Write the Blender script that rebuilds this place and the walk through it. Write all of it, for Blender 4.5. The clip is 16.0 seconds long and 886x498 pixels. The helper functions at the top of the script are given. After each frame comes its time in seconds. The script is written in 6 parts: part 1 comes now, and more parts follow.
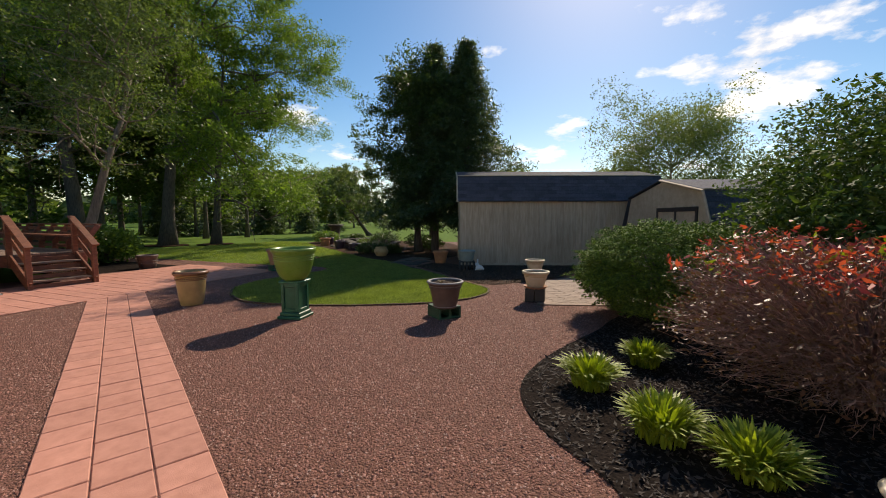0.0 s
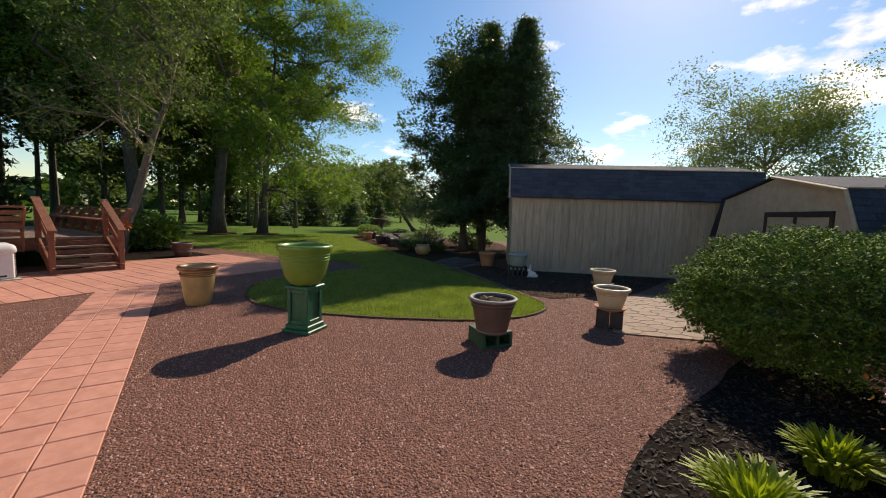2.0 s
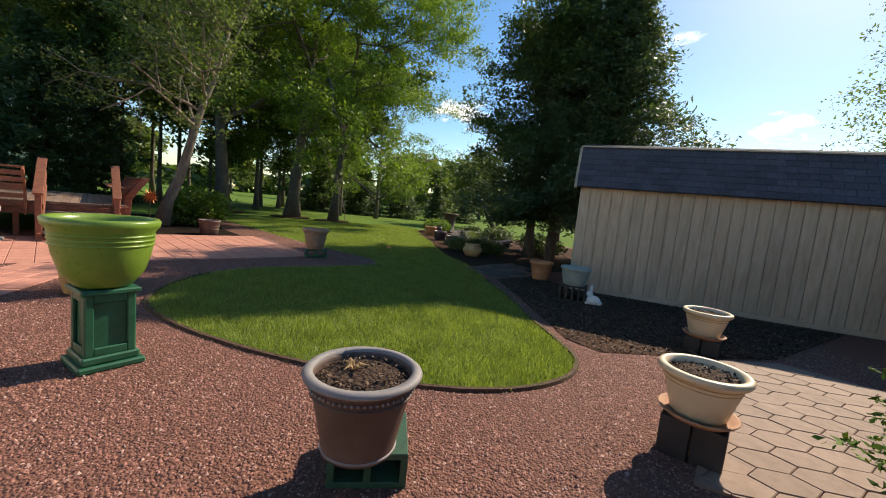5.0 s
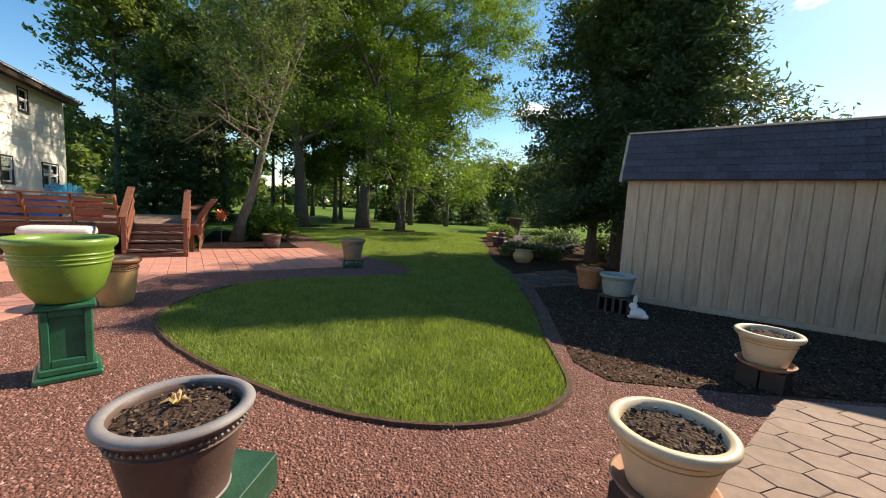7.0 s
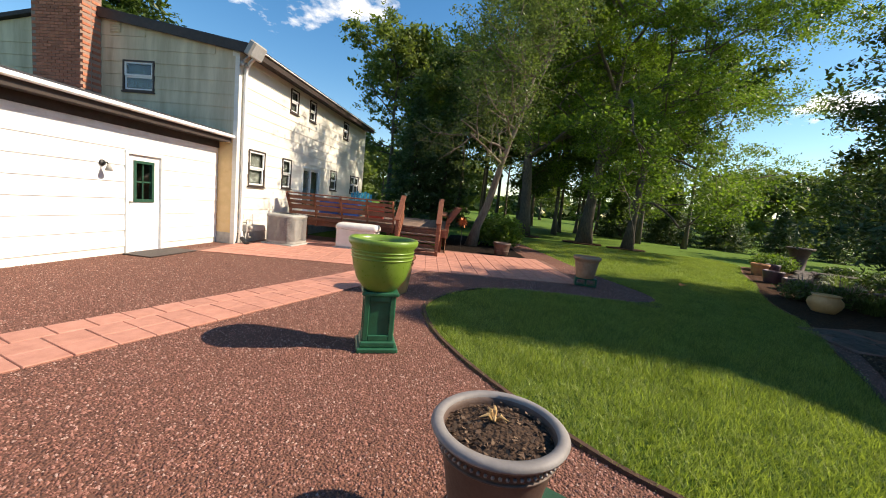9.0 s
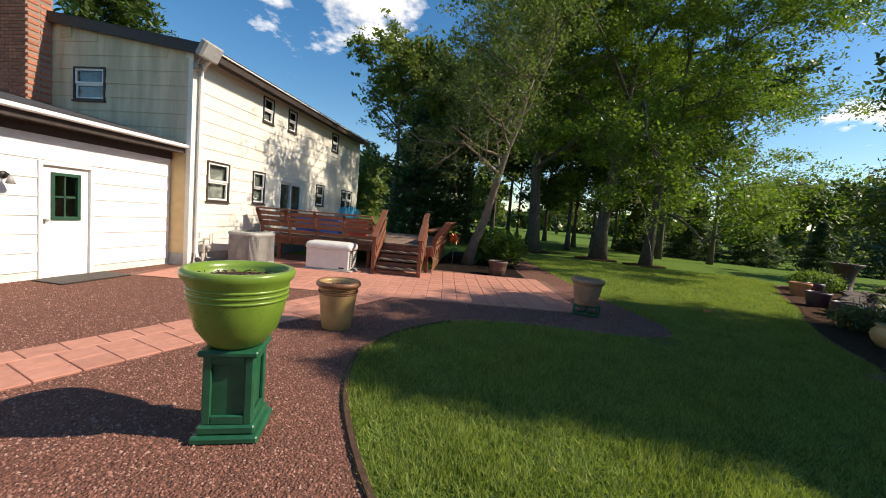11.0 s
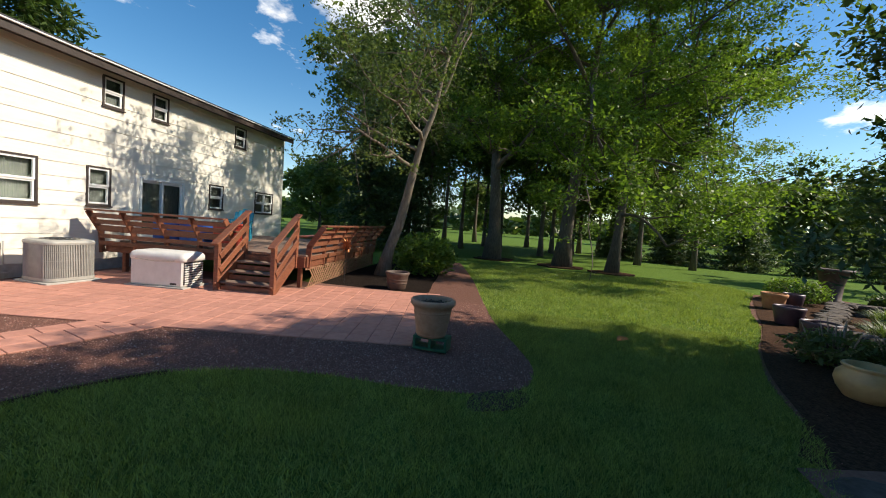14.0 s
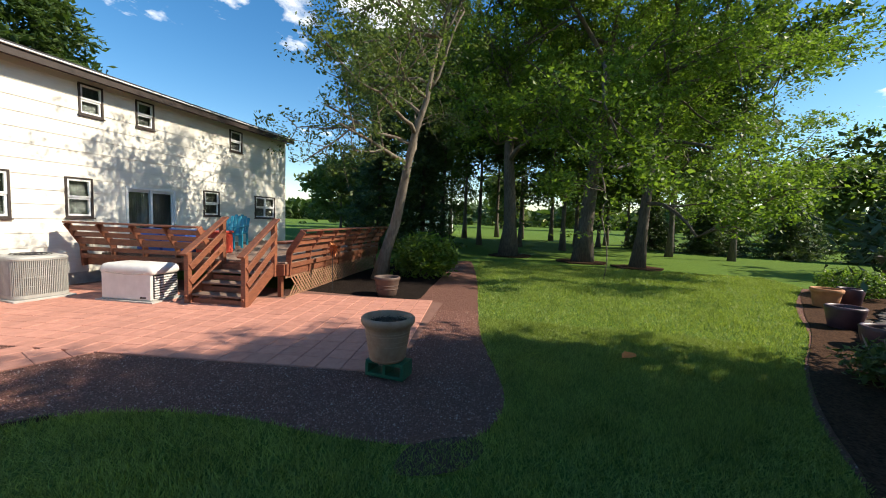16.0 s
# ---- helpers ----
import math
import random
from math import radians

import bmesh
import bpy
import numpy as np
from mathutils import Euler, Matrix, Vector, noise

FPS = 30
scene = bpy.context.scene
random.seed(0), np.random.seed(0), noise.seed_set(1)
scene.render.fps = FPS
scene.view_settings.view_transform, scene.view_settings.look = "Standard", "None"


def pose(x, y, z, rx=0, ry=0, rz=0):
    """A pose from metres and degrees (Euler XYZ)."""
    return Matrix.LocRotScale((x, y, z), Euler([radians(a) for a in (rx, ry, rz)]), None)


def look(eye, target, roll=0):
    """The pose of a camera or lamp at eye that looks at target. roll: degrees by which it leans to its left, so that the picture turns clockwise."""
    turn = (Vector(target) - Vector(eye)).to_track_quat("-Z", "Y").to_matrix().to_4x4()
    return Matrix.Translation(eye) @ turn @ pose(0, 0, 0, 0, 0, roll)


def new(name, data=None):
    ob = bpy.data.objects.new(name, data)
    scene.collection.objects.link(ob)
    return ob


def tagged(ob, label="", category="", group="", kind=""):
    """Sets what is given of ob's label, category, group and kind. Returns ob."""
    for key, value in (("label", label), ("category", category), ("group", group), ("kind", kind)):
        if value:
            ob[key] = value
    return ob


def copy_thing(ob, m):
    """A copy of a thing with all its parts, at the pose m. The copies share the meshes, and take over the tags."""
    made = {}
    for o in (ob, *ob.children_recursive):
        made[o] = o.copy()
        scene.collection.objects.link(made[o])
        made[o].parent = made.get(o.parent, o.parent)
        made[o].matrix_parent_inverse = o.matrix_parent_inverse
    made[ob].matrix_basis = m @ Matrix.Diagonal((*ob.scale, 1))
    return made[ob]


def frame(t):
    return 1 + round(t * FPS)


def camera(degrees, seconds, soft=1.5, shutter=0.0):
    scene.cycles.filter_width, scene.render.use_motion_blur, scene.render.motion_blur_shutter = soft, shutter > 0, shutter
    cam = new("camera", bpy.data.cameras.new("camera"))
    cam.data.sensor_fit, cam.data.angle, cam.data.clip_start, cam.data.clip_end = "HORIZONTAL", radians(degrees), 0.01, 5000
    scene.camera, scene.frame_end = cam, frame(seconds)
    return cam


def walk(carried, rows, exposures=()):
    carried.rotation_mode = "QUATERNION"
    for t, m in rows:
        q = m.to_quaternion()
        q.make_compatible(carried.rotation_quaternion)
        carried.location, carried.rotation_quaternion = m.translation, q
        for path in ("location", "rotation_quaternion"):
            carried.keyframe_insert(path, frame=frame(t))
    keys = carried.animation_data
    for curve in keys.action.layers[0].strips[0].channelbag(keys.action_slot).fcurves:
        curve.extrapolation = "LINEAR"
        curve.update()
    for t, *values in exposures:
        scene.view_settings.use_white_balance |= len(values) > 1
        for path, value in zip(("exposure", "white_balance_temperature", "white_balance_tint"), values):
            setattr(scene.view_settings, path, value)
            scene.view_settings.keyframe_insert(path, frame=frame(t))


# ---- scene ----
cam = camera(98.5, 16.0, soft=1.0)
PATH = [
    (0, (1.235, 0.679, 1.596), (0.219, 2.394, 1.436), -0.07),
    (0.5, (1.131, 0.927, 1.624), (0.217, 2.696, 1.441), 0.04),
    (1, (0.954, 1.211, 1.605), (-0.045, 2.933, 1.420), 0.49),
    (1.5, (0.645, 1.502, 1.572), (-0.481, 3.145, 1.395), 1.24),
    (2, (0.459, 1.907, 1.570), (-0.755, 3.487, 1.392), 1.93),
    (2.5, (0.351, 2.442, 1.570), (-0.884, 4.006, 1.400), 2.35),
    (3, (0.171, 2.909, 1.527), (-1.089, 4.454, 1.362), 2.68),
    (3.5, (0.103, 3.437, 1.488), (-1.180, 4.962, 1.318), 2.91),
    (4, (0.013, 3.976, 1.486), (-1.322, 5.456, 1.313), 3.49),
    (4.5, (-0.112, 4.530, 1.459), (-1.576, 5.879, 1.270), 3.36),
    (4.7, (-0.136, 4.721, 1.442), (-1.652, 6.010, 1.244), 4.37),
    (7, (0.088, 6.189, 1.498), (-1.715, 7.030, 1.290), 2.81),
    (7.5, (0.082, 6.246, 1.451), (-1.814, 6.856, 1.263), 1.80),
    (8, (0.009, 6.169, 1.493), (-1.954, 6.499, 1.293), 2.72),
    (8.5, (-0.014, 5.983, 1.566), (-2.000, 6.008, 1.334), 3.97),
    (9, (-0.211, 5.691, 1.521), (-2.187, 5.490, 1.290), 5.65),
    (9.2, (-0.250, 5.655, 1.516), (-2.217, 5.379, 1.284), 6.10),
    (11.3, (-1.925, 6.640, 1.576), (-3.897, 6.339, 1.427), 4.70),
    (11.5, (-2.113, 6.785, 1.569), (-4.085, 6.487, 1.427), 4.50),
    (12, (-2.700, 7.133, 1.512), (-4.673, 6.834, 1.385), 4.63),
    (12.5, (-3.124, 7.552, 1.488), (-5.098, 7.254, 1.371), 4.57),
    (13, (-3.479, 8.039, 1.554), (-5.452, 7.738, 1.432), 4.48),
    (13.5, (-3.920, 8.446, 1.596), (-5.891, 8.130, 1.473), 4.19),
    (14, (-4.124, 8.954, 1.654), (-6.093, 8.626, 1.532), 4.20),
    (14.5, (-4.462, 9.271, 1.688), (-6.429, 8.931, 1.563), 3.97),
    (15, (-4.762, 9.484, 1.720), (-6.727, 9.133, 1.591), 3.25),
    (15.5, (-4.994, 9.616, 1.767), (-6.953, 9.238, 1.622), 2.27),
    (16, (-5.123, 9.613, 1.767), (-7.060, 9.139, 1.615), 2.01),
]
EXPOSURES = [(0, -0.03, 7600, 13), (2, 0.07, 7600, 13), (4.5, 0.35, 7600, 13), (7, 0.70, 7600, 13), (9, 0.6, 7600, 12), (11.5, 0.28, 7300, 11), (13, 0.26, 7150, 10), (15, 0.46, 7050, 9), (16, 0.56, 7000, 9)]
walk(cam, [(t, look(eye, target, roll)) for t, eye, target, roll in PATH],
     exposures=EXPOSURES)

# ---- light and sky ----
SUN_AZ, SUN_EL = 98.0, 39.0
sun_way = Vector((math.cos(radians(SUN_AZ)) * math.cos(radians(SUN_EL)), math.sin(radians(SUN_AZ)) * math.cos(radians(SUN_EL)), math.sin(radians(SUN_EL))))
sun = new("sun", bpy.data.lights.new("sun", "SUN"))
sun.data.energy, sun.data.angle, sun.data.color = 5.0, radians(0.55), (1.0, 0.93, 0.82)
sun.matrix_world = look(sun_way * 50, (0, 0, 0))

world = bpy.data.worlds.new("sky")
scene.world = world
world.use_nodes = True


def link(nt, a, b):
    nt.links.new(a, b)


def node(nt, kind, **inputs):
    n = nt.nodes.new(kind)
    for k, v in inputs.items():
        n.inputs[k.replace("_", " ")].default_value = v
    return n


def math_node(nt, op, a, b=None, clamp=False):
    n = nt.nodes.new("ShaderNodeMath")
    n.operation, n.use_clamp = op, clamp
    for i, v in enumerate((a, b)):
        if v is None:
            continue
        if isinstance(v, (int, float)):
            n.inputs[i].default_value = v
        else:
            link(nt, v, n.inputs[i])
    return n.outputs[0]


def ramp(nt, fac, stops):
    n = nt.nodes.new("ShaderNodeValToRGB")
    while len(n.color_ramp.elements) < len(stops):
        n.color_ramp.elements.new(0.5)
    for e, (p, c) in zip(n.color_ramp.elements, stops):
        e.position, e.color = p, (*c, 1) if len(c) == 3 else c
    link(nt, fac, n.inputs[0])
    return n.outputs[0]


def mix_rgb(nt, fac, a, b, blend="MIX"):
    n = nt.nodes.new("ShaderNodeMix")
    n.data_type, n.blend_type = "RGBA", blend
    for sock, v in ((n.inputs[0], fac), (n.inputs[6], a), (n.inputs[7], b)):
        if isinstance(v, (int, float)):
            sock.default_value = v
        elif isinstance(v, tuple):
            sock.default_value = (*v, 1)
        else:
            link(nt, v, sock)
    return n.outputs[2]


def build_sky():
    nt = world.node_tree
    nt.nodes.clear()
    out = nt.nodes.new("ShaderNodeOutputWorld")
    bg = nt.nodes.new("ShaderNodeBackground")
    sky = nt.nodes.new("ShaderNodeTexSky")
    sky.sky_type, sky.sun_disc = "NISHITA", False
    sky.sun_elevation, sky.sun_rotation = radians(SUN_EL), radians(90 - SUN_AZ)
    sky.air_density, sky.dust_density, sky.ozone_density = 1.0, 0.3, 1.6
    # drifting cumulus: noise on the sky dome, thicker low down and in a few banks
    geo = nt.nodes.new("ShaderNodeTexCoord")
    sep = nt.nodes.new("ShaderNodeSeparateXYZ")
    link(nt, geo.outputs["Generated"], sep.inputs[0])
    up = math_node(nt, "ADD", math_node(nt, "MAXIMUM", sep.outputs[2], 0.0), 0.22)
    flat = nt.nodes.new("ShaderNodeCombineXYZ")
    link(nt, math_node(nt, "DIVIDE", sep.outputs[0], up), flat.inputs[0])
    link(nt, math_node(nt, "DIVIDE", sep.outputs[1], up), flat.inputs[1])
    n1 = node(nt, "ShaderNodeTexNoise", Scale=2.6, Detail=9.0, Roughness=0.58)
    link(nt, flat.outputs[0], n1.inputs["Vector"])
    cover = n1.outputs[0]
    for az, el, r, gain in CLOUD_BANKS:
        c = (math.cos(radians(az)) * math.cos(radians(el)), math.sin(radians(az)) * math.cos(radians(el)), math.sin(radians(el)))
        dist = nt.nodes.new("ShaderNodeVectorMath")
        dist.operation = "DISTANCE"
        link(nt, geo.outputs["Generated"], dist.inputs[0])
        dist.inputs[1].default_value = c
        near = math_node(nt, "MULTIPLY", math_node(nt, "SUBTRACT", 1.0, math_node(nt, "DIVIDE", dist.outputs["Value"], r), True), gain)
        cover = math_node(nt, "ADD", cover, near)
    mask = ramp(nt, cover, [(0.635, (0, 0, 0)), (0.745, (1, 1, 1))])
    shade = ramp(nt, n1.outputs[0], [(0.35, (6.0, 6.3, 6.8)), (0.62, (10.5, 10.5, 10.5))])
    deep = nt.nodes.new("ShaderNodeHueSaturation")
    deep.inputs["Saturation"].default_value, deep.inputs["Value"].default_value = 1.38, 1.05
    link(nt, sky.outputs[0], deep.inputs["Color"])
    col = mix_rgb(nt, mask, deep.outputs[0], shade)
    link(nt, col, bg.inputs[0])
    bg.inputs[1].default_value = 0.13
    link(nt, bg.outputs[0], out.inputs[0])


CLOUD_BANKS = [(82, 17, 0.30, 0.22), (104, 9, 0.16, 0.2), (136, 8, 0.14, 0.16), (206, 31, 0.24, 0.42), (143, 12, 0.12, 0.1)]
build_sky()


# ---- materials ----
def mat_start(name):
    m = bpy.data.materials.new(name)
    m.use_nodes = True
    nt = m.node_tree
    return m, nt, nt.nodes["Principled BSDF"]


def surf(name, c1, c2, scale=8.0, rough=0.8, bump=0.25, fine=60.0, metallic=0.0, vary=0.0, stain=0.25, stretch=(1, 1, 1), spec=0.5, voro=0.0):
    """A surface with grain, larger stains and fine relief, at world size."""
    m, nt, p = mat_start(name)
    geo = nt.nodes.new("ShaderNodeNewGeometry")
    mp = nt.nodes.new("ShaderNodeMapping")
    mp.inputs["Scale"].default_value = stretch
    link(nt, geo.outputs["Position"], mp.inputs[0])
    n1 = node(nt, "ShaderNodeTexNoise", Scale=scale, Detail=7.0, Roughness=0.62)
    link(nt, mp.outputs[0], n1.inputs["Vector"])
    col = ramp(nt, n1.outputs[0], [(0.3, c1), (0.7, c2)])
    n2 = node(nt, "ShaderNodeTexNoise", Scale=scale * 0.13, Detail=4.0)
    link(nt, geo.outputs["Position"], n2.inputs["Vector"])
    tone = math_node(nt, "ADD", math_node(nt, "MULTIPLY", n2.outputs[0], stain * 2), 1.0 - stain)
    if vary:
        info = nt.nodes.new("ShaderNodeObjectInfo")
        tone = math_node(nt, "MULTIPLY", tone, math_node(nt, "ADD", math_node(nt, "MULTIPLY", info.outputs["Random"], 2 * vary), 1.0 - vary))
    hsv = nt.nodes.new("ShaderNodeHueSaturation")
    link(nt, col, hsv.inputs["Color"])
    link(nt, tone, hsv.inputs["Value"])
    link(nt, hsv.outputs[0], p.inputs["Base Color"])
    n3 = node(nt, "ShaderNodeTexNoise", Scale=fine, Detail=5.0)
    link(nt, mp.outputs[0], n3.inputs["Vector"])
    link(nt, math_node(nt, "ADD", math_node(nt, "MULTIPLY", n3.outputs[0], 0.3), rough - 0.15, True), p.inputs["Roughness"])
    if bump:
        b = node(nt, "ShaderNodeBump", Strength=bump, Distance=0.01)
        height = n3.outputs[0]
        if voro:
            v = node(nt, "ShaderNodeTexVoronoi", Scale=voro)
            link(nt, geo.outputs["Position"], v.inputs["Vector"])
            height = math_node(nt, "SUBTRACT", height, math_node(nt, "MULTIPLY", v.outputs["Distance"], 1.6))
        link(nt, height, b.inputs["Height"])
        link(nt, b.outputs[0], p.inputs["Normal"])
    p.inputs["Metallic"].default_value = metallic
    p.inputs["Specular IOR Level"].default_value = spec
    return m


def leafy(name, c1, c2, through_light=0.4, gloss=0.45, patch=0.7, share=0.35):
    """Leaves or blades: each island has a shade of its own, and light passes through."""
    m, nt, p = mat_start(name)
    geo = nt.nodes.new("ShaderNodeNewGeometry")
    noi = node(nt, "ShaderNodeTexNoise", Scale=patch, Detail=4.0)
    link(nt, geo.outputs["Position"], noi.inputs["Vector"])
    t = math_node(nt, "ADD", math_node(nt, "MULTIPLY", geo.outputs["Random Per Island"], 1 - share), math_node(nt, "MULTIPLY", noi.outputs[0], share))
    col = ramp(nt, t, [(0.1, c1), (0.9, c2)])
    link(nt, col, p.inputs["Base Color"])
    p.inputs["Roughness"].default_value = gloss
    p.inputs["Specular IOR Level"].default_value = 0.35
    tr = nt.nodes.new("ShaderNodeBsdfTranslucent")
    warm = mix_rgb(nt, 1.0, col, (1.25, 1.35, 0.55), "MULTIPLY")
    link(nt, warm, tr.inputs[0])
    mx = nt.nodes.new("ShaderNodeMixShader")
    mx.inputs[0].default_value = through_light
    link(nt, p.outputs[0], mx.inputs[1])
    link(nt, tr.outputs[0], mx.inputs[2])
    link(nt, mx.outputs[0], nt.nodes["Material Output"].inputs[0])
    return m


def stones(name, palette, rough=0.85):
    m, nt, p = mat_start(name)
    geo = nt.nodes.new("ShaderNodeNewGeometry")
    col = ramp(nt, geo.outputs["Random Per Island"], [(i / (len(palette) - 1), c) for i, c in enumerate(palette)])
    noi = node(nt, "ShaderNodeTexNoise", Scale=120.0, Detail=3.0)
    link(nt, geo.outputs["Position"], noi.inputs["Vector"])
    col = mix_rgb(nt, 0.5, col, ramp(nt, noi.outputs[0], [(0.3, (0.55, 0.55, 0.55)), (0.7, (1, 1, 1))]), "MULTIPLY")
    link(nt, col, p.inputs["Base Color"])
    p.inputs["Roughness"].default_value = rough
    return m


def glass_pane(name):
    m, nt, p = mat_start(name)
    p.inputs["Base Color"].default_value = (0.9, 0.95, 0.95, 1)
    p.inputs["Roughness"].default_value = 0.02
    p.inputs["Transmission Weight"].default_value = 1.0
    p.inputs["IOR"].default_value = 1.45
    return m


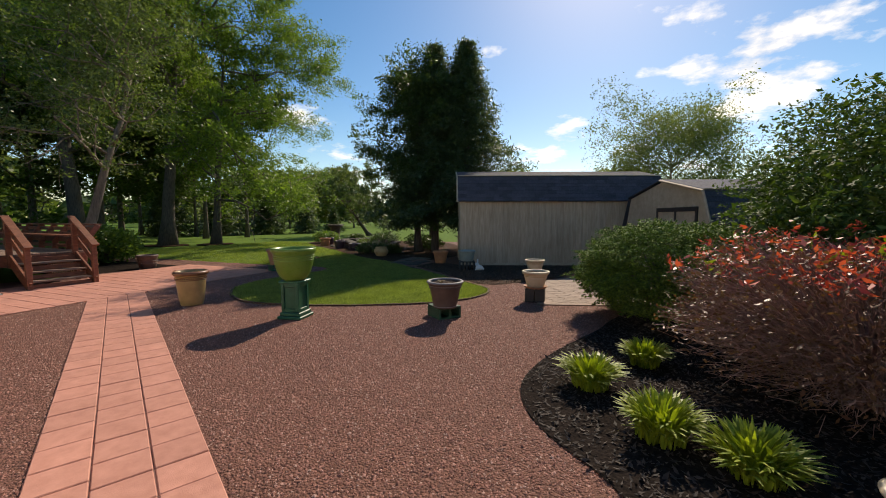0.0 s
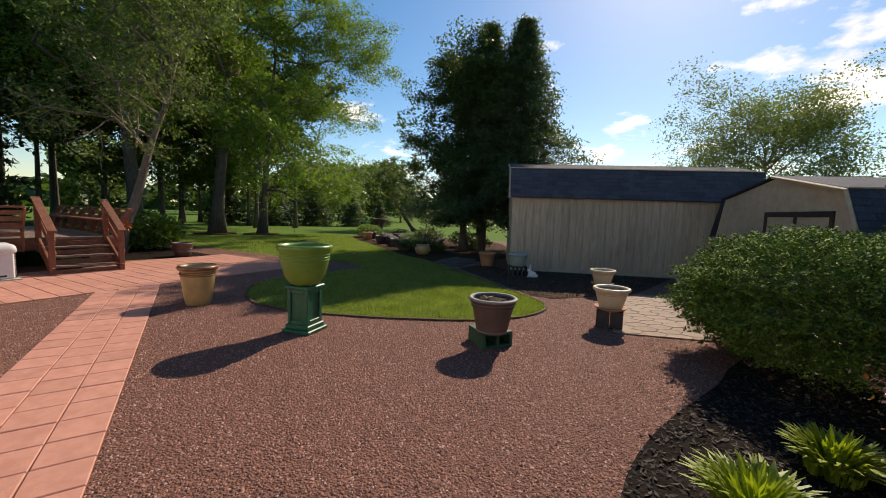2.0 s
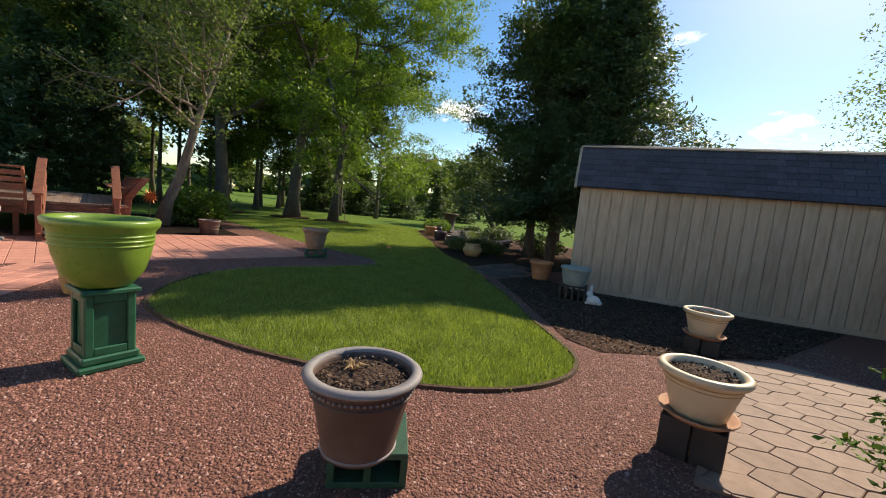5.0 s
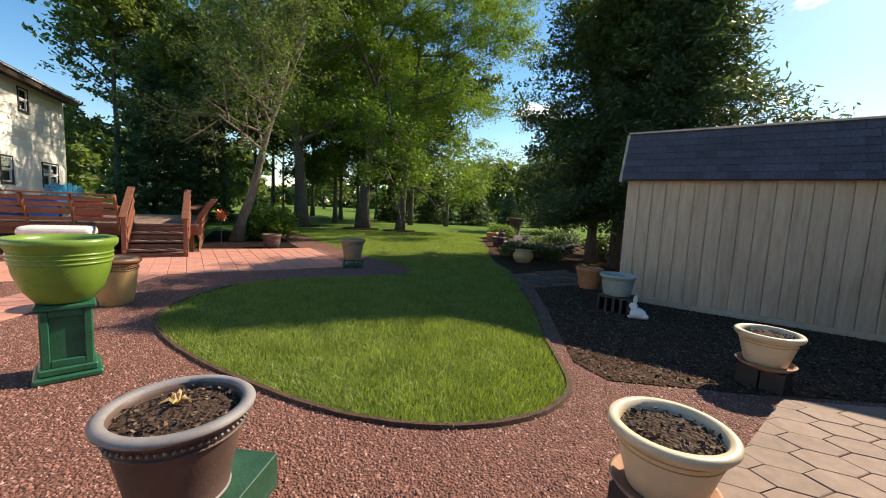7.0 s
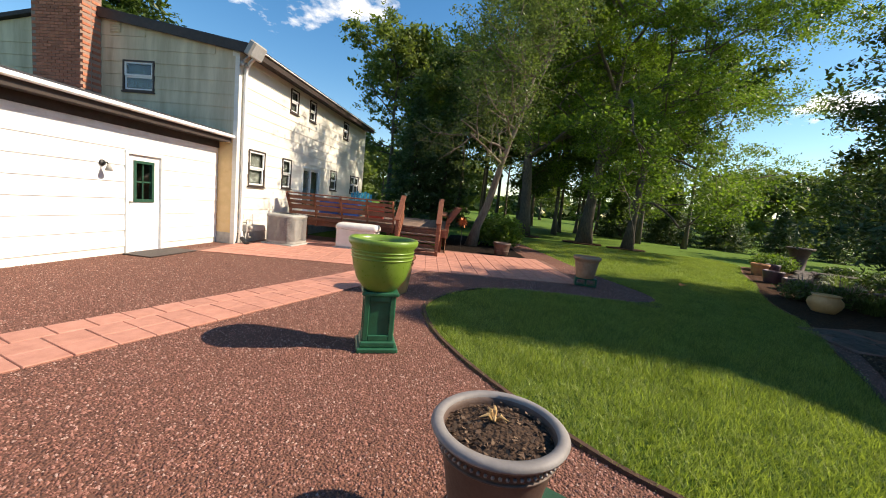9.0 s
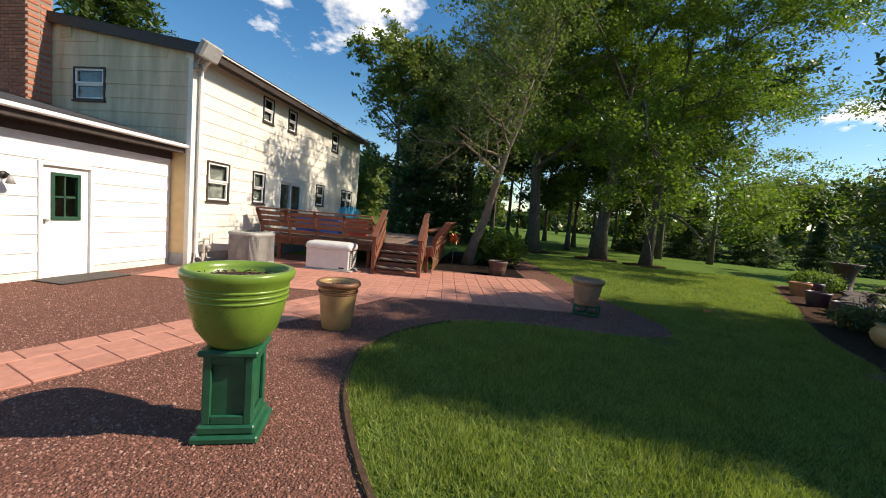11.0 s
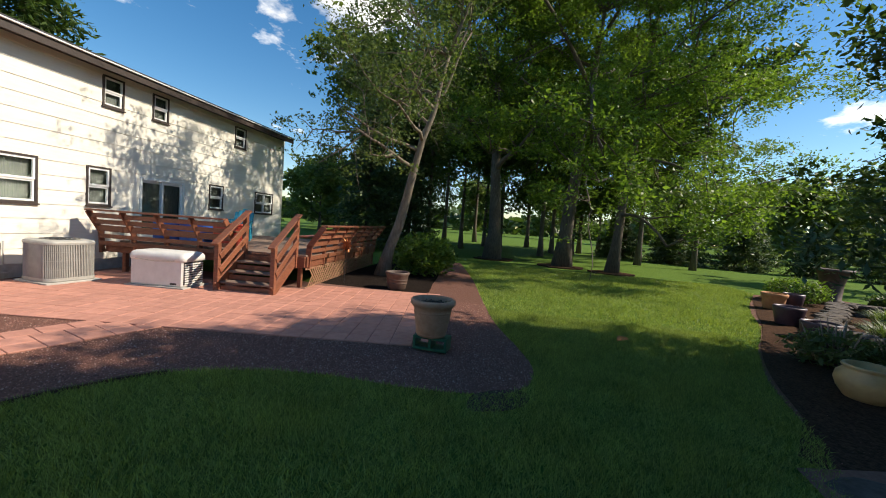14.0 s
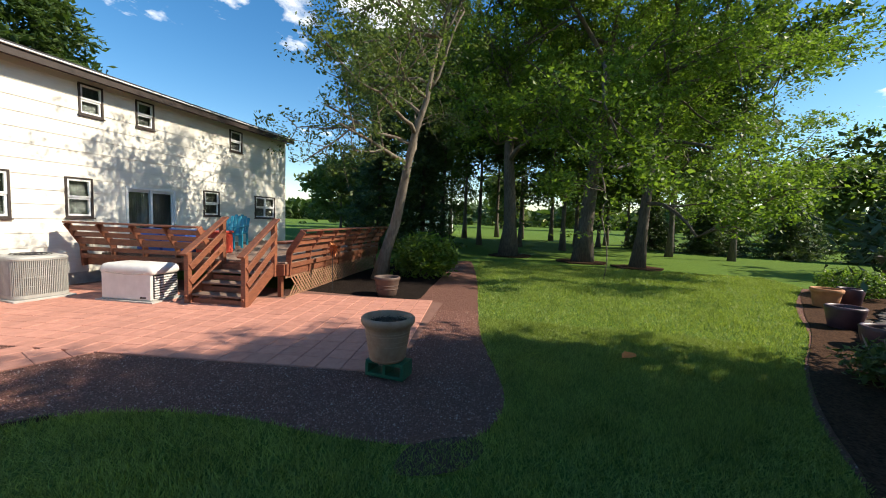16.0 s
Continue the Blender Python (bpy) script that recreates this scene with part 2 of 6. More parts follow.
M = {
    "lawn": surf("lawn_soil_grass", (0.064, 0.120, 0.020), (0.142, 0.222, 0.044), 22, 0.95, 0.9, 120, stain=0.3, spec=0.05),
    "blade": leafy("grass_blade", (0.046, 0.090, 0.012), (0.43, 0.495, 0.145), 0.42, 0.55, patch=2.4, share=0.45),
    "gravel": surf("red_gravel_bed", (0.108, 0.044, 0.029), (0.225, 0.094, 0.062), 40, 0.9, 1.0, 90, stain=0.2, voro=55),
    "stone": stones("red_gravel_stone", [(0.097, 0.039, 0.029), (0.207, 0.086, 0.063), (0.34, 0.147, 0.109), (0.24, 0.102, 0.076), (0.385, 0.172, 0.128), (0.43, 0.202, 0.156), (0.52, 0.35, 0.29)]),
    "mulch": surf("black_mulch", (0.010, 0.008, 0.007), (0.032, 0.024, 0.020), 30, 0.95, 0.5, 70, stain=0.3, voro=40, spec=0.02),
    "bark_chip": stones("mulch_chip", [(0.014, 0.007, 0.004), (0.046, 0.025, 0.014), (0.09, 0.05, 0.03), (0.13, 0.075, 0.045), (0.24, 0.15, 0.09)]),
    "mulch_piece": stones("dark_mulch_piece", [(0.010, 0.007, 0.006), (0.028, 0.020, 0.016), (0.05, 0.035, 0.027), (0.035, 0.025, 0.02), (0.085, 0.062, 0.05)]),
    "paver": surf("red_concrete_paver", (0.44, 0.19, 0.135), (0.56, 0.26, 0.19), 9, 0.8, 0.25, 140, vary=0.07, stain=0.14),
    "mulch_brown": surf("brown_mulch", (0.026, 0.014, 0.009), (0.11, 0.060, 0.038), 30, 0.95, 0.6, 70, stain=0.3, voro=40, spec=0.05),
    "sand": surf("paver_bedding", (0.16, 0.075, 0.055), (0.24, 0.12, 0.09), 20, 0.95, 0.4),
    "hexpave": surf("tan_hex_paver", (0.20, 0.13, 0.09), (0.28, 0.19, 0.138), 12, 0.8, 0.3, 140, vary=0.09),
    "edging": surf("brown_edging", (0.04, 0.018, 0.010), (0.10, 0.05, 0.028), 18, 0.9, 0.6),
    "siding": surf("cream_siding", (0.73, 0.69, 0.60), (0.82, 0.785, 0.70), 5, 0.7, 0.12, 180, stain=0.06, stretch=(0.4, 0.4, 3)),
    "siding_old": surf("weathered_cream_siding", (0.46, 0.37, 0.235), (0.76, 0.645, 0.45), 1.5, 0.8, 0.15, 120, stain=0.2, stretch=(1, 2.2, 0.35)),
    "siding_tan": surf("tan_siding", (0.66, 0.46, 0.22), (0.76, 0.55, 0.29), 5, 0.75, 0.12, 150, stain=0.12),
    "white": surf("white_trim_paint", (0.72, 0.72, 0.70), (0.82, 0.82, 0.80), 7, 0.5, 0.05, 90, stain=0.06),
    "concrete": surf("grey_concrete", (0.33, 0.31, 0.28), (0.47, 0.45, 0.41), 8, 0.9, 0.4, 60),
    "fascia": surf("dark_brown_fascia", (0.030, 0.020, 0.017), (0.055, 0.038, 0.032), 9, 0.6, 0.1),
    "roofing": surf("dark_asphalt_shingle", (0.035, 0.033, 0.036), (0.075, 0.07, 0.075), 30, 0.95, 0.6, 200, vary=0.18),
    "shed_roof": surf("slate_blue_shingle", (0.040, 0.040, 0.052), (0.085, 0.082, 0.10), 30, 0.95, 0.6, 200, vary=0.22),
    "shed_board": surf("weathered_tan_board", (0.43, 0.30, 0.19), (0.61, 0.465, 0.325), 6, 0.85, 0.35, 70, vary=0.07, stain=0.2, stretch=(3, 3, 0.35)),
    "shed_trim": surf("tan_shed_trim", (0.46, 0.345, 0.23), (0.60, 0.47, 0.335), 6, 0.8, 0.2),
    "brick": surf("red_brick", (0.40, 0.12, 0.065), (0.54, 0.20, 0.115), 14, 0.9, 0.5, 120, vary=0.2),
    "mortar": surf("grey_mortar", (0.26, 0.17, 0.13), (0.36, 0.26, 0.21), 30, 0.95, 0.4),
    "deck": surf("red_brown_stained_wood", (0.14, 0.045, 0.022), (0.28, 0.098, 0.048), 9, 0.6, 0.25, 110, vary=0.16, stain=0.2, stretch=(1, 1, 4)),
    "deck_grey": surf("worn_deck_board", (0.16, 0.10, 0.07), (0.28, 0.19, 0.14), 9, 0.8, 0.3, 90, vary=0.14),
    "lattice": surf("tan_lattice_wood", (0.26, 0.13, 0.07), (0.38, 0.21, 0.12), 9, 0.8, 0.2),
    "bark": surf("grey_brown_bark", (0.06, 0.047, 0.037), (0.17, 0.135, 0.105), 7, 0.95, 1.0, 30, stain=0.3, stretch=(3, 3, 0.6)),
    "bark_pale": surf("pale_bark", (0.12, 0.095, 0.07), (0.26, 0.21, 0.16), 7, 0.95, 1.0, 30, stain=0.3, stretch=(3, 3, 0.6)),
    "leaf_oak": leafy("oak_leaf", (0.060, 0.112, 0.022), (0.215, 0.31, 0.066), 0.52),
    "leaf_dark": leafy("dark_leaf", (0.040, 0.075, 0.022), (0.10, 0.15, 0.045), 0.4),
    "needle": leafy("dark_needle", (0.045, 0.080, 0.036), (0.12, 0.165, 0.075), 0.35),
    "leaf_pale": leafy("pale_spring_leaf", (0.10, 0.14, 0.045), (0.215, 0.26, 0.095), 0.45, 0.6),
    "leaf_grey": leafy("grey_green_leaf", (0.062, 0.092, 0.036), (0.165, 0.215, 0.088), 0.45),
    "leaf_yew": leafy("yew_leaf", (0.018, 0.055, 0.008), (0.20, 0.31, 0.036), 0.05, 0.8),
    "leaf_red": leafy("red_new_leaf", (0.42, 0.038, 0.036), (0.62, 0.13, 0.09), 0.35),
    "leaf_rust": leafy("rusty_leaf", (0.12, 0.045, 0.028), (0.18, 0.10, 0.05), 0.25),
    "leaf_shrub": leafy("olive_shrub_leaf", (0.030, 0.062, 0.012), (0.11, 0.175, 0.030), 0.22, 0.7),
    "leaf_lime": leafy("lime_blade", (0.13, 0.19, 0.017), (0.36, 0.41, 0.042), 0.35, 0.5),
    "twig": surf("brown_twig", (0.20, 0.105, 0.085), (0.38, 0.235, 0.20), 20, 0.9, 0.3),
    "soil": surf("potting_soil", (0.016, 0.009, 0.006), (0.11, 0.066, 0.044), 60, 0.95, 1.0, 90, voro=45, spec=0.2),
    "green_glaze": surf("lime_green_glaze", (0.12, 0.215, 0.026), (0.175, 0.275, 0.04), 5, 0.32, 0.06, 40, stain=0.12),
    "green_paint": surf("dark_green_paint", (0.008, 0.075, 0.035), (0.018, 0.125, 0.062), 9, 0.42, 0.15, 60, stain=0.2),
    "green_black": surf("worn_green_black_paint", (0.008, 0.05, 0.026), (0.02, 0.085, 0.045), 9, 0.6, 0.2, 60, stain=0.25),
    "grey_plastic": surf("weathered_grey_resin", (0.17, 0.155, 0.15), (0.26, 0.24, 0.23), 7, 0.65, 0.1, 80, stain=0.2),
    "brown_pot": surf("brown_resin", (0.075, 0.045, 0.034), (0.125, 0.078, 0.06), 7, 0.6, 0.15, 60, stain=0.25),
    "cream": surf("cream_glaze", (0.56, 0.44, 0.28), (0.68, 0.56, 0.38), 6, 0.42, 0.08, 60, stain=0.1),
    "dry_leaf": surf("dry_orange_leaf", (0.50, 0.13, 0.02), (0.62, 0.20, 0.04), 30, 0.7, 0.1, 60),
    "plume": surf("dry_flower_plume", (0.26, 0.19, 0.14), (0.42, 0.33, 0.27), 20, 0.9, 0.1, 60),
    "jar": surf("tan_earthenware", (0.42, 0.26, 0.10), (0.56, 0.37, 0.17), 6, 0.5, 0.1, 60, stain=0.15),
    "terracotta": surf("terracotta", (0.42, 0.17, 0.07), (0.55, 0.25, 0.11), 8, 0.8, 0.25, 90, stain=0.2),
    "ochre": surf("ochre_glaze", (0.35, 0.215, 0.085), (0.49, 0.315, 0.13), 5, 0.35, 0.1, 60, stain=0.25),
    "ochre_dark": surf("brown_rim_glaze", (0.17, 0.065, 0.028), (0.29, 0.125, 0.055), 7, 0.4, 0.1, 60),
    "sandstone": surf("pinkish_sand_pot", (0.35, 0.18, 0.10), (0.47, 0.27, 0.165), 9, 0.8, 0.3, 90, stain=0.2),
    "pale_pot": surf("pale_grey_green_pot", (0.27, 0.31, 0.27), (0.39, 0.43, 0.38), 7, 0.55, 0.1, 60),
    "purple_pot": surf("dark_plum_pot", (0.05, 0.025, 0.035), (0.10, 0.05, 0.065), 7, 0.45, 0.1, 60),
    "rock": surf("flat_fieldstone", (0.045, 0.034, 0.028), (0.13, 0.10, 0.082), 9, 0.9, 0.6, 50, vary=0.25),
    "rabbit": surf("white_plaster", (0.72, 0.70, 0.66), (0.82, 0.80, 0.76), 9, 0.7, 0.15),
    "ac": surf("grey_painted_steel", (0.32, 0.31, 0.28), (0.40, 0.39, 0.355), 9, 0.5, 0.05, stain=0.1),
    "black": surf("black_metal", (0.012, 0.012, 0.013), (0.03, 0.03, 0.032), 9, 0.5, 0.05),
    "gen": surf("off_white_enamel", (0.62, 0.60, 0.56), (0.72, 0.70, 0.66), 6, 0.45, 0.04, stain=0.06),
    "copper": surf("rusty_copper", (0.35, 0.12, 0.05), (0.55, 0.22, 0.10), 14, 0.45, 0.2, metallic=0.8),
    "blue": surf("blue_plastic", (0.015, 0.10, 0.45), (0.03, 0.14, 0.55), 6, 0.4, 0.03, stain=0.05),
    "teal": surf("teal_plastic", (0.015, 0.26, 0.38), (0.03, 0.33, 0.46), 6, 0.4, 0.03, stain=0.05),
    "red_plastic": surf("red_plastic", (0.5, 0.05, 0.03), (0.6, 0.08, 0.05), 6, 0.4, 0.03, stain=0.05),
    # curtain colour lowered far below pale cloth: indoor dimness is in the colour
    "curtain": surf("darkened_room_curtain", (0.05, 0.055, 0.05), (0.15, 0.16, 0.145), 12, 0.9, 0.2, stretch=(8, 1, 0.2)),
    "glass": glass_pane("window_glass"),
    "green_door": surf("green_window_trim", (0.008, 0.05, 0.03), (0.016, 0.08, 0.045), 9, 0.5, 0.1),
    "field": surf("far_field_grass", (0.16, 0.22, 0.06), (0.26, 0.31, 0.10), 0.6, 0.95, 0.3, 10),
    "lamp_glass": surf("floodlight_lens", (0.35, 0.36, 0.36), (0.5, 0.5, 0.5), 9, 0.2, 0.02),
}


# ---- mesh helpers ----
def mesh_of(bm, name, material, smooth=False):
    me = bpy.data.meshes.new(name)
    bm.normal_update()
    bm.to_mesh(me)
    bm.free()
    me.materials.append(M[material])
    if smooth:
        for f in me.polygons:
            f.use_smooth = True
    return me


def part(name, bm, material, parent=None, label="", smooth=False, at=None):
    ob = new(name, mesh_of(bm, name, material, smooth))
    if parent is not None:
        ob.parent = parent
    if at is not None:
        ob.matrix_basis = at
    if label:
        ob["label"] = label
    return ob


def shared(name, me, parent=None, at=None):
    ob = new(name, me)
    if parent is not None:
        ob.parent = parent
    if at is not None:
        ob.matrix_basis = at
    return ob


def base(name, at, label, category, group="", kind=""):
    ob = new(name)
    ob.matrix_basis = at
    ob.empty_display_size = 0.1
    return tagged(ob, label, category, group, kind)


def box(bm, x0, y0, z0, x1, y1, z1, bevel=0.0, m=None):
    r = bmesh.ops.create_cube(bm, size=1.0)
    vs = r["verts"]
    for v in vs:
        v.co = Vector(((x0 + x1) / 2 + v.co.x * (x1 - x0), (y0 + y1) / 2 + v.co.y * (y1 - y0), (z0 + z1) / 2 + v.co.z * (z1 - z0)))
    if bevel:
        es = list({e for v in vs for e in v.link_edges})
        r = bmesh.ops.bevel(bm, geom=es, offset=bevel, segments=1, affect="EDGES", profile=0.5)
        vs = list({v for f in r["faces"] for v in f.verts} | {v for v in vs if v.is_valid})
    if m is not None:
        for v in vs:
            v.co = m @ v.co
    return bm


def boxes(*specs, bevel=0.0):
    bm = bmesh.new()
    for s in specs:
        box(bm, *s, bevel=bevel)
    return bm


def lathe(profile, seg=40, bm=None, centre=(0, 0)):
    """Turn a profile of (radius, height) round z."""
    bm = bm or bmesh.new()
    rings = []
    for r, z in profile:
        if r < 1e-5:
            rings.append([bm.verts.new((centre[0], centre[1], z))])
        else:
            rings.append([bm.verts.new((centre[0] + r * math.cos(2 * math.pi * i / seg), centre[1] + r * math.sin(2 * math.pi * i / seg), z)) for i in range(seg)])
    for a, b in zip(rings, rings[1:]):
        for i in range(seg):
            j = (i + 1) % seg
            if len(a) == 1 and len(b) == 1:
                continue
            if len(a) == 1:
                bm.faces.new((a[0], b[j], b[i]))
            elif len(b) == 1:
                bm.faces.new((a[i], a[j], b[0]))
            else:
                bm.faces.new((a[i], a[j], b[j], b[i]))
    bmesh.ops.recalc_face_normals(bm, faces=bm.faces)
    return bm


def tube(bm, points, radii, seg=8):
    """A tapered tube along a line of points."""
    rings = []
    pts = [Vector(p) for p in points]
    side = Vector((0.3, 1, 0.1)).normalized()
    for i, p in enumerate(pts):
        t = (pts[min(i + 1, len(pts) - 1)] - pts[max(i - 1, 0)]).normalized()
        u = t.cross(side)
        if u.length < 0.05:
            u = t.cross(Vector((1, 0, 0)))
        u.normalize()
        w = t.cross(u).normalized()
        r = radii[i] if i < len(radii) else radii[-1]
        rings.append([bm.verts.new(p + (u * math.cos(2 * math.pi * k / seg) + w * math.sin(2 * math.pi * k / seg)) * r) for k in range(seg)])
    for a, b in zip(rings, rings[1:]):
        for k in range(seg):
            j = (k + 1) % seg
            bm.faces.new((a[k], a[j], b[j], b[k]))
    bm.faces.new(list(reversed(rings[0])))
    bm.faces.new(rings[-1])
    return bm


def sheet(name, outline, z, material, label, category, thick=0.0):
    """A flat piece of ground within an outline."""
    bm = bmesh.new()
    vs = [bm.verts.new((x, y, z)) for x, y in outline]
    f = bm.faces.new(vs)
    if thick:
        r = bmesh.ops.extrude_face_region(bm, geom=[f])
        for v in r["geom"]:
            if isinstance(v, bmesh.types.BMVert):
                v.co.z -= thick
    bmesh.ops.recalc_face_normals(bm, faces=bm.faces)
    bmesh.ops.triangulate(bm, faces=bm.faces, ngon_method="EAR_CLIP")
    ob = part(name, bm, material)
    return tagged(ob, label, category, kind="structure")


def rounded_square(half, r, n=6):
    """Corner points of a square with rounded corners, anticlockwise."""
    out = []
    for k in range(4):
        cx, cy = ((1, 1), (-1, 1), (-1, -1), (1, -1))[k]
        for i in range(n + 1):
            a = math.pi / 2 * (k + i / n)
            out.append(((half - r) * cx + r * math.cos(a), (half - r) * cy + r * math.sin(a)))
    return out


def stack(rings):
    """A solid of stacked outlines: a list of (outline, height)."""
    bm = bmesh.new()
    rows = [[bm.verts.new((x, y, z)) for x, y in o] for o, z in rings]
    bm.faces.new(rows[0][::-1])
    bm.faces.new(rows[-1])
    for a, b in zip(rows, rows[1:]):
        for i in range(len(a)):
            j = (i + 1) % len(a)
            bm.faces.new((a[i], a[j], b[j], b[i]))
    return bm


def smooth_line(points, steps=5, closed=False):
    """A Catmull-Rom line through the points."""
    p = [Vector((*q, 0)) for q in points]
    n, out = len(p), []
    for i in range(n if closed else n - 1):
        a, b, c, d = (p[(i + k) % n] if closed else p[min(max(i + k, 0), n - 1)] for k in (-1, 0, 1, 2))
        for s in range(steps):
            t = s / steps
            q = 0.5 * ((2 * b) + (c - a) * t + (2 * a - 5 * b + 4 * c - d) * t * t + (3 * b - a - 3 * c + d) * t ** 3)
            out.append((q.x, q.y))
    if not closed:
        out.append((p[-1].x, p[-1].y))
    return out


def inside(poly, x, y):
    """Which of the points lie in the polygon (arrays)."""
    hit = np.zeros(len(x), bool)
    j = len(poly) - 1
    for i in range(len(poly)):
        xi, yi = poly[i]
        xj, yj = poly[j]
        if yi != yj:
            cross = ((yi > y) != (yj > y)) & (x < (xj - xi) * (y - yi) / (yj - yi) + xi)
            hit ^= cross
        j = i
    return hit


def raw_mesh(name, verts, faces_n, material):
    """A mesh from arrays: verts (N, k, 3), each row one face of k corners."""
    n, k = verts.shape[0], verts.shape[1]
    me = bpy.data.meshes.new(name)
    me.vertices.add(n * k)
    me.vertices.foreach_set("co", verts.reshape(-1).astype(np.float32))
    me.loops.add(n * k)
    me.loops.foreach_set("vertex_index", np.arange(n * k, dtype=np.int32))
    me.polygons.add(n)
    me.polygons.foreach_set("loop_start", np.arange(0, n * k, k, dtype=np.int32))
    me.polygons.foreach_set("loop_total", np.full(n, k, dtype=np.int32))
    me.update(calc_edges=True)
    me.materials.append(M[material])
    return me


def unit(v):
    return v / np.maximum(np.linalg.norm(v, axis=1, keepdims=True), 1e-9)


def leaf_mesh(name, centres, size, material, rng, slim=0.55, up=0.4, spread=0.35):
    """One mesh of many leaves, each a pointed blade of four corners, turned at random."""
    n = len(centres)
    nrm = rng.normal(size=(n, 3))
    nrm[:, 2] = np.abs(nrm[:, 2]) + up
    nrm = unit(nrm)
    t = unit(np.cross(nrm, rng.normal(size=(n, 3))))
    b = np.cross(nrm, t)
    s = (size * (1 + spread * rng.normal(size=(n, 1)))).clip(size * 0.4, size * 2)
    tip = centres + t * s
    tail = centres - t * s
    l = centres + b * s * slim - nrm * s * 0.18 + t * s * 0.15
    r = centres - b * s * slim - nrm * s * 0.18 + t * s * 0.15
    return raw_mesh(name, np.stack([tail, l, tip, r], axis=1), 4, material)


def cells(u0, u1, v0, v1, holes):
    """Rectangles that fill a wall round its openings (u0, u1, v0, v1)."""
    us = sorted({u0, u1, *(min(max(h[i], u0), u1) for h in holes for i in (0, 1))})
    out = []
    for a, b in zip(us, us[1:]):
        mid = (a + b) / 2
        cuts = sorted((max(h[2], v0), min(h[3], v1)) for h in holes if h[0] < mid < h[1] and h[3] > v0 and h[2] < v1)
        lo = v0
        for c, d in cuts:
            if c > lo:
                out.append((a, b, lo, c))
            lo = max(lo, d)
        if lo < v1:
            out.append((a, b, lo, v1))
    return out


# ---- ground ----
LAWN_FRONT = smooth_line([(-19.7, 7.3), (-16.1, 8.0), (-12.9, 8.5), (-10.85, 8.87), (-9.5, 9.25), (-8.9, 9.38), (-8.4, 9.35), (-8.05, 9.15), (-7.85, 8.7), (-7.78, 8.0), (-7.8, 7.2), (-7.65, 6.4),
                          (-7.35, 5.75), (-6.85, 5.35), (-6.3, 5.08), (-5.6, 4.95), (-4.7, 5.2), (-3.92, 5.6), (-3.2, 6.1), (-2.65, 6.55), (-2.3, 6.98), (-2.1, 7.4), (-2.03, 7.8), (-2.08, 8.2),
                          (-2.3, 8.58), (-2.75, 8.88), (-3.5, 9.3), (-4.6, 10.0), (-6.4, 11.0), (-7.8, 11.75), (-9.4, 12.3), (-11.0, 13.1), (-13.0, 14.3), (-15.9, 15.7), (-19.4, 17.8)], 4)
GRAVEL = [(-9.42, -0.62), (-9.42, -1.34), (14, -1.34), (14, 19), (-9, 24), (-20, 21)] + LAWN_FRONT[::-1] + [(-21.5, 6.9), (-21.0, 5.3), (-12.8, 7.0)]
GRAVEL += [(-12.8, -0.62)]


MULCH_BED = smooth_line([(1.1, 2.95), (0.45, 3.45), (0.12, 3.95), (0.04, 4.5), (0.14, 5.3), (0.42, 6.4), (0.55, 7.2), (1.0, 8.2), (3.0, 9.5), (7, 9.5), (8.5, 4), (6, 1.4), (3.2, 1.2), (1.9, 1.9)], 4, True)


def build_ground():
    bm = bmesh.new()
    n = 60
    edges = [-1500, -400, -150, -70] + [-70 + 140 * i / n for i in range(1, n)] + [70, 150, 400, 1500]
    grid = {}
    for i, x in enumerate(edges):
        for j, y in enumerate(edges):
            near = max(abs(x + 8), abs(y - 8))
            z = 0.0 if near < 14 else 0.10 * noise.noise((x * 0.05, y * 0.05, 0)) * min((near - 14) / 20, 1)
            grid[i, j] = bm.verts.new((x - 8, y + 8, z - 0.012 if near >= 14 else -0.012))
    for i in range(len(edges) - 1):
        for j in range(len(edges) - 1):
            bm.faces.new((grid[i, j], grid[i + 1, j], grid[i + 1, j + 1], grid[i, j + 1]))
    ob = part("ground", bm, "lawn")
    tagged(ob, "mown green lawn running out to open fields", "lawn", kind="structure")


